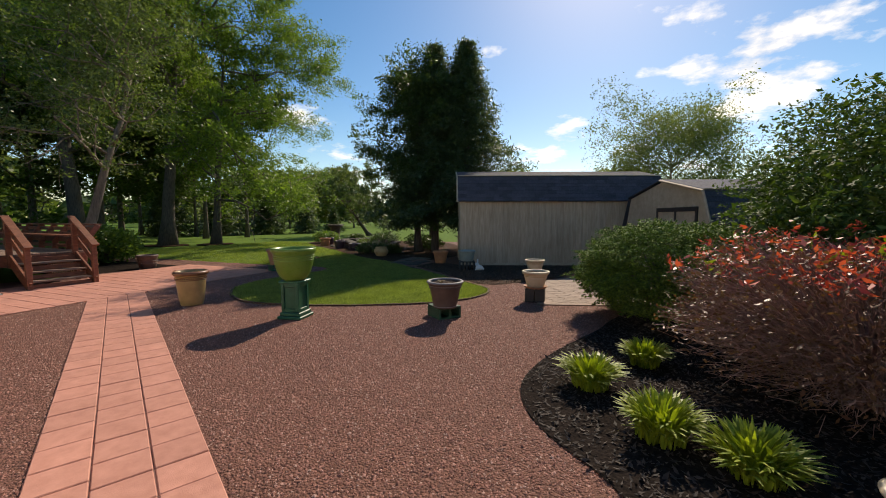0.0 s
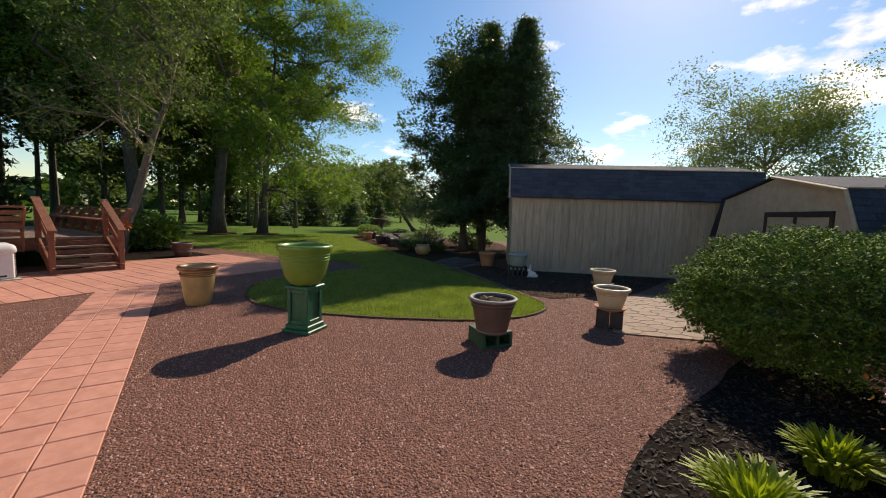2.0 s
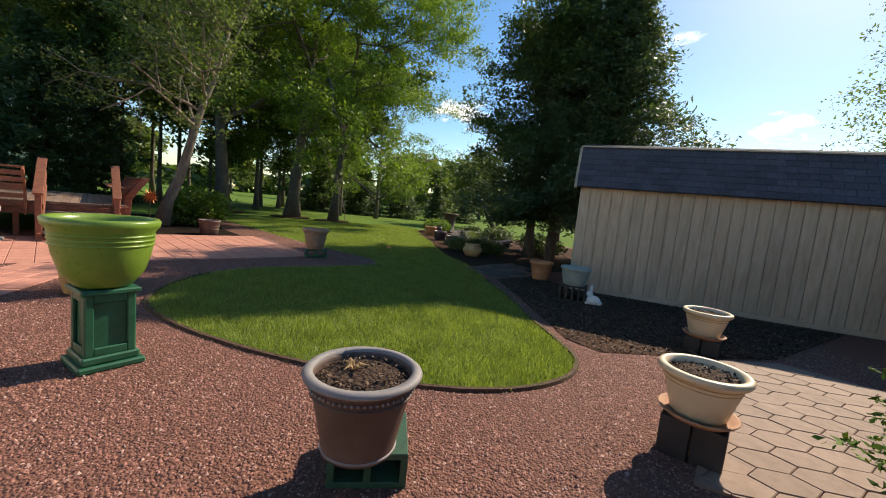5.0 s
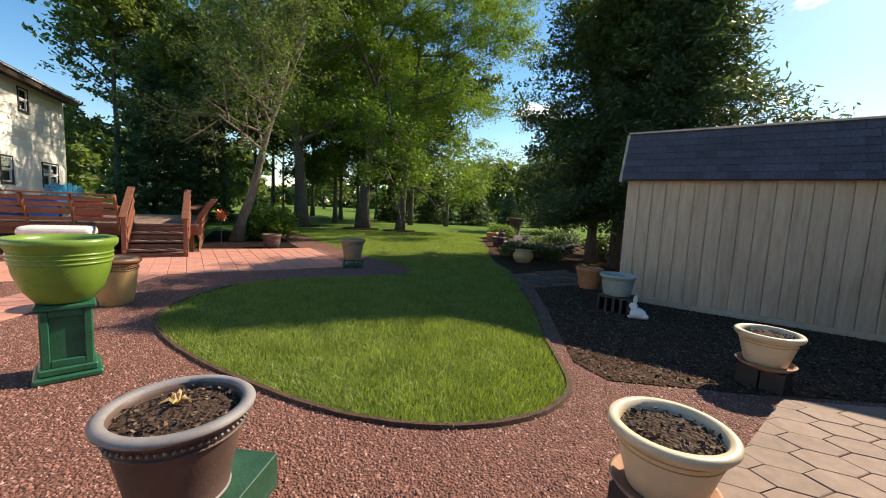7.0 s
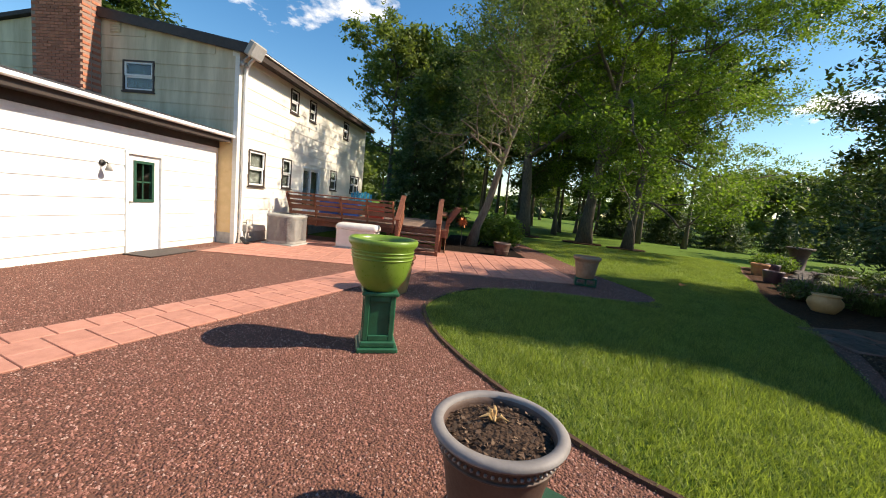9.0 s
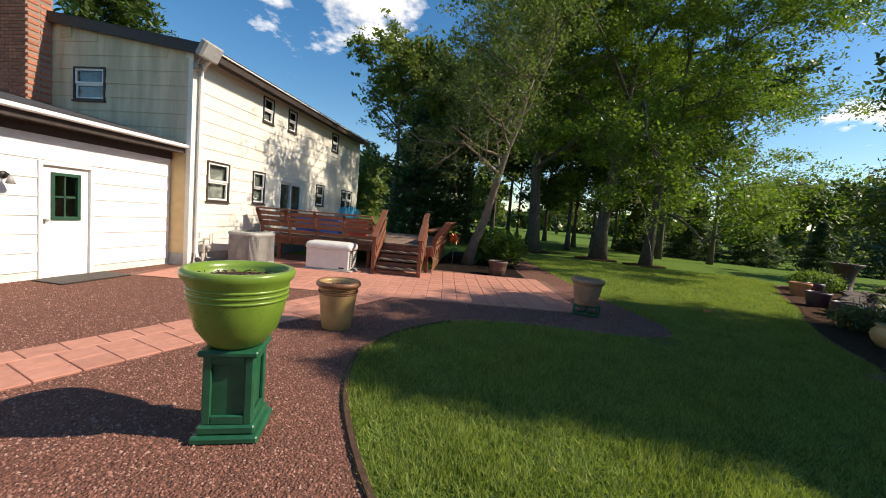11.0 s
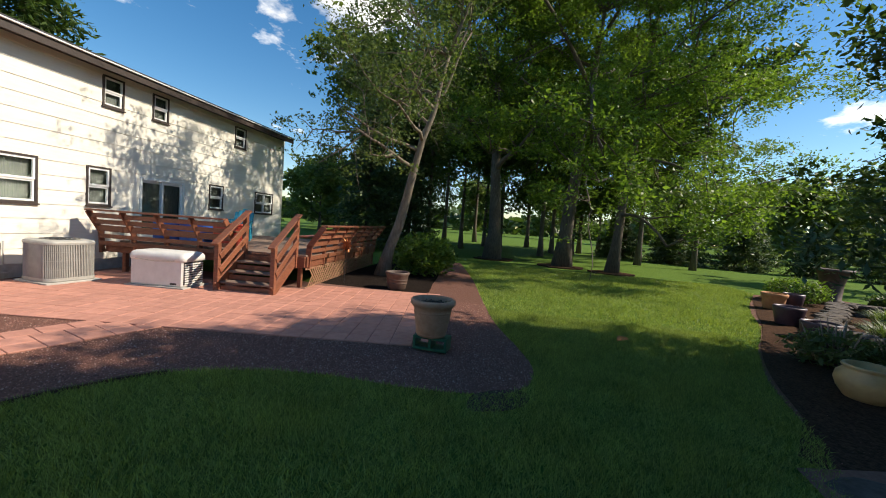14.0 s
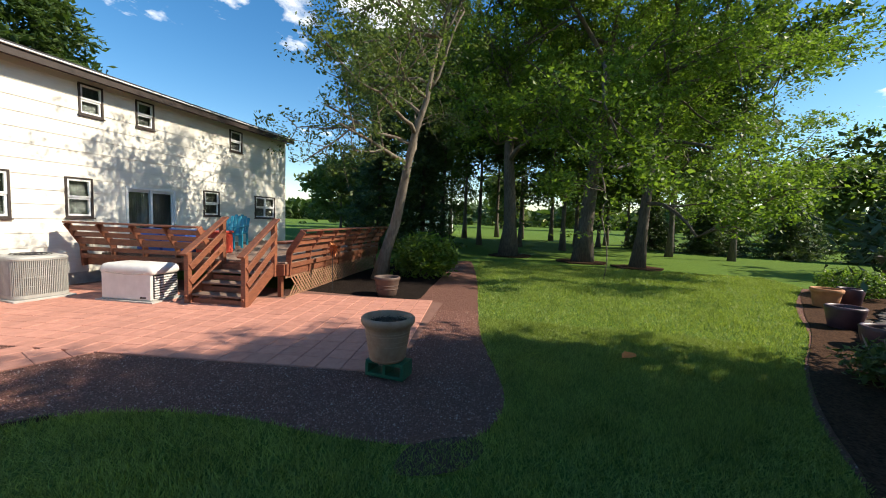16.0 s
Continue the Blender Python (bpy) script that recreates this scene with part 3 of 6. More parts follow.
def build_gravel():
    sheet("gravel_bed", GRAVEL, 0.0, "gravel", "red-brown crushed stone gravel between lawn and paths", "gravel")
    # loose stones on top, for the stretches that are walked past
    rng = np.random.default_rng(5)
    n = 640000
    x = rng.uniform(-12.4, 4.5, n)
    y = rng.uniform(-1.2, 12.5, n)
    keep = inside(GRAVEL, x, y) & ~inside(PATIO, x, y) & ~inside(WALKWAY, x, y) & ~inside(HEX_AREA, x, y) & ~inside(MULCH_BED, x, y) & ~inside(SHED_BED, x, y)
    d = np.minimum(np.minimum(np.hypot(x + 1.2, y - 5.5), np.hypot(x - 0.5, y - 3.0)), np.hypot(x + 7.9, y - 7.8) + 2.0)
    keep &= rng.uniform(0, 1, n) < np.clip(1.25 - d / 7.5, 0.10, 1)
    keep &= ~((x < -9.0) & (y < 6.4))
    x, y = x[keep], y[keep]
    n = len(x)
    s = rng.uniform(0.0045, 0.0105, n) * (1 + 0.5 * (rng.uniform(0, 1, n) > 0.93))
    shape = np.array([[1, 0, 0], [-0.5, 0.9, 0], [-0.6, -0.8, 0], [0.1, 0.05, 1]], float)
    ang = rng.uniform(0, 6.28, n)
    jit = rng.uniform(0.5, 1.55, (n, 4, 3))
    p = shape[None] * jit * s[:, None, None]
    p[:, :, 2] *= 0.9
    ca, sa = np.cos(ang)[:, None], np.sin(ang)[:, None]
    px, py = p[:, :, 0] * ca - p[:, :, 1] * sa, p[:, :, 0] * sa + p[:, :, 1] * ca
    vx = np.stack([px + x[:, None], py + y[:, None], p[:, :, 2] + 0.001], axis=2)
    me = bpy.data.meshes.new("gravel_stones")
    me.vertices.add(n * 4)
    me.vertices.foreach_set("co", vx.reshape(-1).astype(np.float32))
    tri = np.array([[0, 1, 3], [1, 2, 3], [2, 0, 3]])
    idx = (np.arange(n)[:, None, None] * 4 + tri[None]).reshape(-1)
    me.loops.add(n * 9)
    me.loops.foreach_set("vertex_index", idx.astype(np.int32))
    me.polygons.add(n * 3)
    me.polygons.foreach_set("loop_start", np.arange(0, n * 9, 3, dtype=np.int32))
    me.polygons.foreach_set("loop_total", np.full(n * 3, 3, dtype=np.int32))
    me.update(calc_edges=True)
    me.materials.append(M["stone"])
    tagged(new("gravel_stones", me), "loose red-brown crushed stones lying on the gravel", "gravel", kind="stuff")


def build_grass():
    rng = np.random.default_rng(9)
    lawn = LAWN_FRONT + [(-28, 24), (-32, 8), (-21.5, 6.9)]
    pts = []
    for n, x0, x1, y0, y1 in ((520000, -12, -2, 4.8, 13), (150000, -22, -8.5, 7.4, 18)):
        x, y = rng.uniform(x0, x1, n), rng.uniform(y0, y1, n)
        k = inside(lawn, x, y)
        pts.append(np.stack([x[k], y[k]], 1))
    p = np.concatenate(pts)
    patch = np.array([noise.noise((a * 1.1, b * 1.1, 3.0)) for a, b in p[::1]])
    n = len(p)
    h = rng.uniform(0.018, 0.058, n) * (1 + 0.75 * patch)
    w = rng.uniform(0.0025, 0.0055, n) * np.where(p[:, 0] < -12, 1.8, 1.2)
    a = rng.uniform(0, 6.28, n)
    lean = rng.normal(0, 0.03, (n, 2))
    side = np.stack([np.cos(a), np.sin(a)], 1) * w[:, None]
    z = np.full(n, -0.012)
    v = np.stack([np.c_[p + side, z], np.c_[p - side, z], np.c_[p + lean, h]], axis=1)
    me = raw_mesh("grass_blades", v, 3, "blade")
    tagged(new("grass_blades", me), "short mown green grass blades of the lawn", "grass", kind="stuff")


# paved areas
PATIO = [(-7.75, -0.6), (-9.1, 8.1), (-12.9, 7.75), (-12.9, -0.6)]
PV = 0.305
PATH_START, PATH_ANG = Vector((0.6, 0.36, 0)), radians(161.2)
WALKWAY = []
_d = Vector((math.cos(PATH_ANG), math.sin(PATH_ANG), 0))
_n = Vector((_d.y, -_d.x, 0))
for s, o in ((0, 0), (9.45, 0), (9.75, 3 * PV), (0, 3 * PV)):
    q = PATH_START + _d * s + _n * o
    WALKWAY.append((q.x, q.y))
HEX_AREA = [(-0.8, 7.5), (0.2, 8.0), (2.0, 9.4), (1.2, 11.2), (-1.1, 10.9), (-1.5, 10.2)]


def clip_outline(poly, area):
    """Cut a convex outline to a convex area that runs anticlockwise."""
    for i in range(len(area)):
        a, b = Vector(area[i]), Vector(area[(i + 1) % len(area)])
        n = Vector((a.y - b.y, b.x - a.x))
        out = []
        for k in range(len(poly)):
            p, q = Vector(poly[k]), Vector(poly[(k + 1) % len(poly)])
            dp, dq = (p - a).dot(n), (q - a).dot(n)
            if dp >= 0:
                out.append(p)
            if dp * dq < 0:
                out.append(p.lerp(q, dp / (dp - dq)))
        poly = out
        if len(poly) < 3:
            return []
    return [(p.x, p.y) for p in poly]


def slab_mesh(name, sx, sy, h, material, bevel=0.006):
    bm = bmesh.new()
    box(bm, -sx / 2, -sy / 2, 0, sx / 2, sy / 2, h, bevel=bevel)
    return mesh_of(bm, name, material)


def build_paving():
    patio = sheet("patio", PATIO, 0.010, "sand", "patio of square red concrete pavers beside the house", "patio")
    rng = random.Random(3)
    slab = slab_mesh("paver", PV - 0.008, PV - 0.008, 0.03, "paver")
    along, across = Vector((0.153, -0.988, 0)), Vector((-0.988, -0.153, 0))
    for i in range(13):
        for j in range(29):
            q = Vector((-9.1, 8.1, 0)) + across * PV * (i + 0.5) + along * PV * (j + 0.5)
            if q.y < -0.42 or (q.x < -11.75 and q.y < 4.4):
                continue
            shared("paver", slab, patio, pose(q.x, q.y, -0.011 + rng.uniform(-0.002, 0.003), rng.uniform(-0.25, 0.25), rng.uniform(-0.25, 0.25), 8.8 + rng.uniform(-0.36, 0.36)))
    way = sheet("garden_path", WALKWAY, 0.008, "sand", "straight path three red pavers wide through the gravel", "path")
    for k in range(33):
        for c in range(3):
            q = PATH_START + _d * (PV * (k + 0.5) + (0.12 if c == 0 else 0.0)) + _n * (PV * (c + 0.5))
            if q.x < -8.55:
                continue
            shared("paver", slab, way, pose(q.x, q.y, -0.013 + rng.uniform(-0.002, 0.003), rng.uniform(-0.25, 0.25), rng.uniform(-0.25, 0.25), math.degrees(PATH_ANG) + rng.uniform(-0.5, 0.5)))
    # hexagonal pavers before the shed
    area = sheet("hex_pad", HEX_AREA, 0.006, "sand", "pad of tan hexagonal pavers beside the clipped yew", "patio")
    r, long = 0.13, 1.55
    bm = bmesh.new()
    pts = [(math.cos(math.pi / 3 * i) * (r - 0.0035) * (long if i % 3 == 0 else long * 0.92), math.sin(math.pi / 3 * i) * (r - 0.0035)) for i in range(6)]
    lo, mid, hi = ([bm.verts.new((x * k, y * k, z)) for x, y in pts] for k, z in ((1, -0.015), (1, 0.011), (0.96, 0.016)))
    bm.faces.new(hi)
    for ring, up in ((lo, mid), (mid, hi)):
        for i in range(6):
            j = (i + 1) % 6
            bm.faces.new((ring[i], ring[j], up[j], up[i]))
    hexa = mesh_of(bm, "hex_paver", "hexpave")
    xs, ys = [], []
    ang = radians(40)
    for i in range(-20, 20):
        for j in range(-20, 20):
            u, v = r * long * 1.44 * i, r * 1.732 * (j + 0.5 * (i % 2))
            xs.append(0.4 + u * math.cos(ang) - v * math.sin(ang))
            ys.append(9.2 + u * math.sin(ang) + v * math.cos(ang))
    ok = inside(HEX_AREA, np.array(xs), np.array(ys))
    for x, y, k in zip(xs, ys, ok):
        m = pose(x, y, 0)  @ pose(0, 0, 0, 0, 0, 40)
        corners = [(m @ Vector((px, py, 0))).to_2d() for px, py in pts]
        whole = inside(HEX_AREA, np.array([c.x for c in corners]), np.array([c.y for c in corners]))
        if whole.all():
            shared("hex_paver", hexa, area, pose(x, y, 0.008 + rng.uniform(-0.002, 0.002), rng.uniform(-0.4, 0.4), rng.uniform(-0.4, 0.4), 40))
        elif whole.any() or k:
            cut = clip_outline(corners, HEX_AREA)
            if len(cut) > 2:
                part("hex_paver", stack([(cut, 0.0), (cut, 0.02)]), "hexpave", area)


SHED_BED = [(-2.3, 9.05), (-1.6, 10.2), (-1.15, 11.1), (-0.9, 14.2), (-4.9, 12.05), (-5.2, 12.3), (-6.0, 12.4), (-6.0, 11.1), (-4.6, 10.25), (-3.45, 9.5), (-2.75, 9.06)]


def build_shed_bed():
    sheet("shed_bed", SHED_BED, 0.009, "mulch_brown", "dark brown mulch in the shade before the shed", "mulch")
    rng = np.random.default_rng(14)
    x, y = rng.uniform(-6.1, -0.8, 26000), rng.uniform(9.0, 14.2, 26000)
    k = inside(SHED_BED, x, y)
    c = np.stack([x[k], y[k], 0.012 + rng.uniform(0, 0.012, k.sum())], 1)
    tagged(new("shed_bed_chips", leaf_mesh("shed_bed_chips", c, 0.02, "bark_chip", rng, 0.4, 1.4)), "loose bark chips scattered before the shed", "mulch", kind="stuff")


def build_edging():
    """The cut edge of the lawn: a low brown strip that follows its curve."""
    bm = bmesh.new()
    line = LAWN_FRONT[48:112]
    prev = None
    for i, (x, y) in enumerate(line):
        a, b = line[max(i - 1, 0)], line[min(i + 1, len(line) - 1)]
        t = Vector((b[0] - a[0], b[1] - a[1], 0)).normalized()
        n = Vector((t.y, -t.x, 0))
        h = 0.030 + 0.008 * noise.noise((x * 3, y * 3, 0))
        row = [bm.verts.new(Vector((x, y, 0)) + n * o + Vector((0, 0, z))) for o, z in ((-0.03, -0.01), (-0.025, h), (0.015, h), (0.03, -0.01))]
        if prev:
            for k in range(3):
                bm.faces.new((prev[k], prev[k + 1], row[k + 1], row[k]))
        prev = row
    tagged(part("lawn_edging", bm, "edging"), "low brown edging along the curved edge of the lawn", "edging", kind="structure")


# ---- house ----
FRONT_Y, CORNER_X, FAR_X, EAVE = -0.595, -9.25, -18.85, 4.7
WINDOWS = {  # x0, x1, z0, z1 with the trim
    "lower_1": (-10.47, -9.72, 1.50, 2.46), "lower_2": (-11.93, -11.38, 1.53, 2.44), "lower_3": (-15.62, -15.0, 1.63, 2.43), "lower_4": (-18.35, -17.24, 1.59, 2.41),
    "upper_1": (-12.21, -11.7, 3.87, 4.58), "upper_2": (-13.46, -12.97, 3.89, 4.58), "upper_3": (-16.63, -16.07, 3.84, 4.55)}
SLIDER = (-14.06, -12.67, 0.76, 2.34)


def siding(wall, axis, at, u0, u1, v0, v1, holes, course, material, out, slope=None):
    """Lap boards on a wall, each a part of its own, leaning out at the foot."""
    z = v0
    while z < v1 - 0.02:
        top = min(z + course, v1)
        for a, b, c, d in cells(u0, u1, z, top, holes):
            if slope:  # gable: cut the ends to the roof
                lim = slope(d)
                a2, b2 = max(a, lim[0]), min(b, lim[1])
                if b2 - a2 < 0.05:
                    continue
                a, b = a2, b2
            bm = bmesh.new()
            lo, hi = 0.017, 0.003
            f0 = lo + (hi - lo) * (c - z) / course
            f1 = lo + (hi - lo) * (d - z) / course
            if axis == "y":
                co = [(a, at, c), (b, at, c), (b, at, d), (a, at, d), (a, at + out * f0, c), (b, at + out * f0, c), (b, at + out * f1, d), (a, at + out * f1, d)]
            else:
                co = [(at, a, c), (at, b, c), (at, b, d), (at, a, d), (at + out * f0, a, c), (at + out * f0, b, c), (at + out * f1, b, d), (at + out * f1, a, d)]
            vs = [bm.verts.new(q) for q in co]
            for q in ((0, 1, 2, 3), (4, 5, 6, 7), (0, 1, 5, 4), (1, 2, 6, 5), (2, 3, 7, 6), (3, 0, 4, 7)):
                bm.faces.new([vs[i] for i in q])
            bmesh.ops.recalc_face_normals(bm, faces=bm.faces)
            part("siding_board", bm, material, wall)
        z = top


def make_window(name, x0, x1, z0, z1, y, out, grid=(1, 2), axis="y", label="double-hung window with a dark surround and white sash"):
    """Frame, sashes, panes and sill on a wall; u runs along the wall."""
    def bx(u0, v0, u1, v1, d0, d1):
        return (u0, y + out * d0, v0, u1, y + out * d1, v1) if axis == "y" else (y + out * d0, u0, v0, y + out * d1, u1, v1)

    def norm(s):
        return (min(s[0], s[3]), min(s[1], s[4]), s[2], max(s[0], s[3]), max(s[1], s[4]), s[5])
    win = base(name, pose(0, 0, 0), label, "window", kind="structure")
    t = 0.04
    bm = bmesh.new()
    for u0, v0, u1, v1 in ((x0, z0, x0 + t, z1), (x1 - t, z0, x1, z1), (x0 + t, z1 - t, x1 - t, z1), (x0 + t, z0, x1 - t, z0 + t)):
        box(bm, *norm(bx(u0, v0, u1, v1, -0.1, 0.035)))
    part("window_frame", bm, "fascia", win)
    part("window_sill", boxes(norm(bx(x0 - 0.02, z0 - 0.03, x1 + 0.02, z0, -0.02, 0.055))), "fascia", win)
    w, k = 0.042, grid[0]
    ux, uz = (x1 - x0 - 2 * t) / k, (z1 - z0 - 2 * t) / grid[1]
    for i in range(k):
        for j in range(grid[1]):
            a, c = x0 + t + ux * i, z0 + t + uz * j
            dd = -0.012 + 0.022 * (j == grid[1] - 1)
            bm = bmesh.new()
            for u0, v0, u1, v1 in ((a, c, a + w, c + uz), (a + ux - w, c, a + ux, c + uz), (a + w, c, a + ux - w, c + w), (a + w, c + uz - w, a + ux - w, c + uz)):
                box(bm, *norm(bx(u0, v0, u1, v1, dd - 0.03, dd + 0.01)))
            sash = part("sash", bm, "white", win)
            pane = part("pane", boxes(norm(bx(a + w, c + w, a + ux - w, c + uz - w, dd - 0.014, dd - 0.008))), "glass", sash)
            pane.visible_shadow = False
    # dark sheet close behind the panes stands for the dim room
    part("blind", boxes(norm(bx(x0 + t, z0 + t, x1 - t, z1 - t, -0.10, -0.09))), "curtain", win, "curtain behind the glass, coloured dark for a dim room")
    return win


def roof_slab(name, corners, thick, material, parent, label=""):
    bm = bmesh.new()
    lo = [bm.verts.new(c) for c in corners]
    hi = [bm.verts.new((c[0], c[1], c[2] + thick)) for c in corners]
    bm.faces.new(lo[::-1])
    bm.faces.new(hi)
    for i in range(4):
        j = (i + 1) % 4
        bm.faces.new((lo[i], lo[j], hi[j], hi[i]))
    bmesh.ops.recalc_face_normals(bm, faces=bm.faces)
    return part(name, bm, material, parent, label)


def build_house():
    holes = list(WINDOWS.values()) + [SLIDER]
    front = part("wall_front", boxes(*[(a, FRONT_Y - 0.18, c, b, FRONT_Y, d) for a, b, c, d in cells(FAR_X, CORNER_X, -0.05, EAVE + 0.1, holes)]), "siding")
    tagged(front, "two-storey house wall of cream lap siding, dappled with shade", "wall", kind="structure")
    siding(front, "y", FRONT_Y, FAR_X, CORNER_X - 0.09, 0.28, EAVE, holes, 0.305, "siding", 1)
    part("foundation", boxes((FAR_X, FRONT_Y, -0.05, CORNER_X, FRONT_Y + 0.012, 0.28)), "concrete", front)
    for i, (k, (x0, x1, z0, z1)) in enumerate(WINDOWS.items()):
        make_window("window_%d" % (i + 1), x0, x1, z0, z1, FRONT_Y, 1, (2, 2) if k == "lower_4" else (1, 2))
    # sliding door to the deck
    x0, x1, z0, z1 = SLIDER
    door = base("door_2", pose(0, 0, 0), "white-framed sliding glass door with a green curtain", "door", kind="structure")
    bm = boxes((x0, FRONT_Y - 0.1, z0, x0 + 0.06, FRONT_Y + 0.03, z1), (x1 - 0.06, FRONT_Y - 0.1, z0, x1, FRONT_Y + 0.03, z1), (x0 + 0.06, FRONT_Y - 0.1, z1 - 0.06, x1 - 0.06, FRONT_Y + 0.03, z1), (x0 + 0.06, FRONT_Y - 0.1, z0, x1 - 0.06, FRONT_Y + 0.03, z0 + 0.05))
    part("door_frame", bm, "white", door)
    mid = (x0 + x1) / 2
    for a, b, yy in ((x0 + 0.06, mid + 0.03, -0.03), (mid - 0.03, x1 - 0.06, -0.07)):
        y = FRONT_Y + yy
        leaf = part("door_leaf", boxes((a, y - 0.02, z0 + 0.05, a + 0.06, y + 0.02, z1 - 0.06), (b - 0.06, y - 0.02, z0 + 0.05, b, y + 0.02, z1 - 0.06), (a + 0.06, y - 0.02, z0 + 0.05, b - 0.06, y + 0.02, z0 + 0.13), (a + 0.06, y - 0.02, z1 - 0.13, b - 0.06, y + 0.02, z1 - 0.06)), "white", door)
        pane = part("pane", boxes((a + 0.06, y - 0.004, z0 + 0.13, b - 0.06, y + 0.004, z1 - 0.13)), "glass", leaf)
        pane.visible_shadow = False
    bm = bmesh.new()
    for i in range(22):
        a = x0 + 0.09 + (x1 - x0 - 0.18) * i / 21
        tube(bm, [(a, FRONT_Y - 0.13, z0 + 0.06), (a, FRONT_Y - 0.13, z1 - 0.08)], [0.04, 0.04], 6)
    part("curtain", bm, "curtain", door, "green pleated curtain")
    # gable end, its roofline rising gently from the eave
    rise, back = 0.165, -9.0
    peak_y = (FRONT_Y + back) / 2

    def top_at(y):
        return EAVE + 0.08 + rise * (min(FRONT_Y - y, y - back))
    gw = (-3.69, -2.83, 3.57, 4.32)
    bm = bmesh.new()
    for a, b, c, d in cells(back, FRONT_Y - 0.18, -0.05, EAVE + 0.08, [gw]):
        box(bm, CORNER_X - 0.18, a, c, CORNER_X, b, d)
    vs = [bm.verts.new((x, y, z)) for x in (CORNER_X - 0.18, CORNER_X) for y, z in ((back, EAVE + 0.08), (FRONT_Y - 0.18, EAVE + 0.08), (peak_y, top_at(peak_y)))]
    bm.faces.new(vs[:3]), bm.faces.new(vs[3:])
    bmesh.ops.recalc_face_normals(bm, faces=bm.faces)
    gable = part("wall_gable", bm, "siding_old")
    tagged(gable, "gable end of weathered cream lap siding with dark streaks", "wall", kind="structure")

    def lim(z):
        if z < EAVE + 0.08:
            return back, FRONT_Y - 0.09
        s = (z - EAVE - 0.08) / rise
        return back + s, FRONT_Y - s
    siding(gable, "x", CORNER_X, back, FRONT_Y - 0.09, 2.75, 5.75, [gw], 0.305, "siding_old", 1, lim)
    siding(gable, "x", CORNER_X, -1.08, FRONT_Y - 0.09, 0.28, 2.75, [], 0.305, "siding_tan", 1)
    part("foundation", boxes((CORNER_X, -1.08, -0.05, CORNER_X + 0.014, FRONT_Y + 0.012, 0.28)), "concrete", gable)
    part("corner_board", boxes((CORNER_X - 0.09, FRONT_Y - 0.09, 0.0, CORNER_X + 0.022, FRONT_Y + 0.022, EAVE)), "siding", gable, "cream corner board")
    make_window("window_8", *gw, CORNER_X, 1, (1, 2), "x")
    bm = boxes((CORNER_X, -4.05, 4.95, CORNER_X + 0.03, -3.75, 5.2))
    vent = part("gable_vent", bm, "siding_old", gable, "louvred vent")
    for i in range(6):
        part("louvre", boxes((CORNER_X + 0.03, -4.03, 4.965 + i * 0.038, CORNER_X + 0.05, -3.77, 4.985 + i * 0.038)), "siding_old", vent)
    back_wall = part("wall_back", boxes((FAR_X, back - 0.18, -0.05, CORNER_X, back, EAVE + 0.1)), "siding")
    tagged(back_wall, "far wall of the house in cream siding", "wall", kind="structure")
    end = part("wall_far_end", boxes((FAR_X - 0.18, back, -0.05, FAR_X, FRONT_Y, EAVE + 0.1)), "siding")
    tagged(end, "far end wall of the house in cream siding", "wall", kind="structure")
    # upper floor and partitions, coloured dark so the rooms look unlit
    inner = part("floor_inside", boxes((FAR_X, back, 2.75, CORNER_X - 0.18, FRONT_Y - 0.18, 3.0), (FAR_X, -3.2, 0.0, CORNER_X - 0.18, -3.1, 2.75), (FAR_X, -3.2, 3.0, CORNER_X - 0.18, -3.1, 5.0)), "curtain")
    tagged(inner, "inner floor and walls coloured dark to stand for dim rooms", "floor", kind="structure")
    # roof with its overhang, fascia and gutter
    roof = base("house_roof", pose(0, 0, 0), "low gable roof with dark brown fascia and white gutter", "roof", kind="structure")
    ov, e0, e1 = 0.42, FAR_X - 0.15, CORNER_X + 0.12
    zf, zr = EAVE + 0.10 - rise * ov, EAVE + 0.10 + rise * (FRONT_Y - peak_y)
    roof_slab("roof_slope", [(e0, FRONT_Y + ov, zf), (e1, FRONT_Y + ov, zf), (e1, peak_y, zr), (e0, peak_y, zr)], 0.10, "roofing", roof)
    roof_slab("roof_slope", [(e0, peak_y, zr), (e1, peak_y, zr), (e1, back - ov, zf), (e0, back - ov, zf)], 0.10, "roofing", roof)
    part("soffit", boxes((e0, FRONT_Y + 0.018, zf - 0.05, e1, FRONT_Y + ov - 0.02, zf - 0.01)), "fascia", roof)
    part("fascia", boxes((e0, FRONT_Y + ov - 0.02, zf - 0.14, e1, FRONT_Y + ov + 0.01, zf + 0.06)), "fascia", roof)
    roof_slab("rake_board", [(e1 - 0.03, FRONT_Y + ov, zf - 0.14), (e1 + 0.012, FRONT_Y + ov, zf - 0.14), (e1 + 0.012, peak_y, zr - 0.14), (e1 - 0.03, peak_y, zr - 0.14)], 0.2, "fascia", roof)
    part("gutter", boxes((e0, FRONT_Y + ov + 0.012, zf + 0.015, e1, FRONT_Y + ov + 0.06, zf + 0.05), bevel=0.01), "white", roof, "white aluminium gutter")
    bm = bmesh.new()
    tube(bm, [(CORNER_X - 0.15, FRONT_Y + ov + 0.05, zf), (CORNER_X - 0.15, FRONT_Y + 0.2, zf - 0.22), (CORNER_X - 0.15, FRONT_Y + 0.08, zf - 0.4), (CORNER_X - 0.15, FRONT_Y + 0.08, 0.35), (CORNER_X - 0.12, FRONT_Y + 0.16, 0.12), (CORNER_X - 0.1, FRONT_Y + 0.3, 0.05)], [0.042] * 6, 8)
    part("downspout", bm, "white", roof, "white downspout beside the corner")
    bm = bmesh.new()
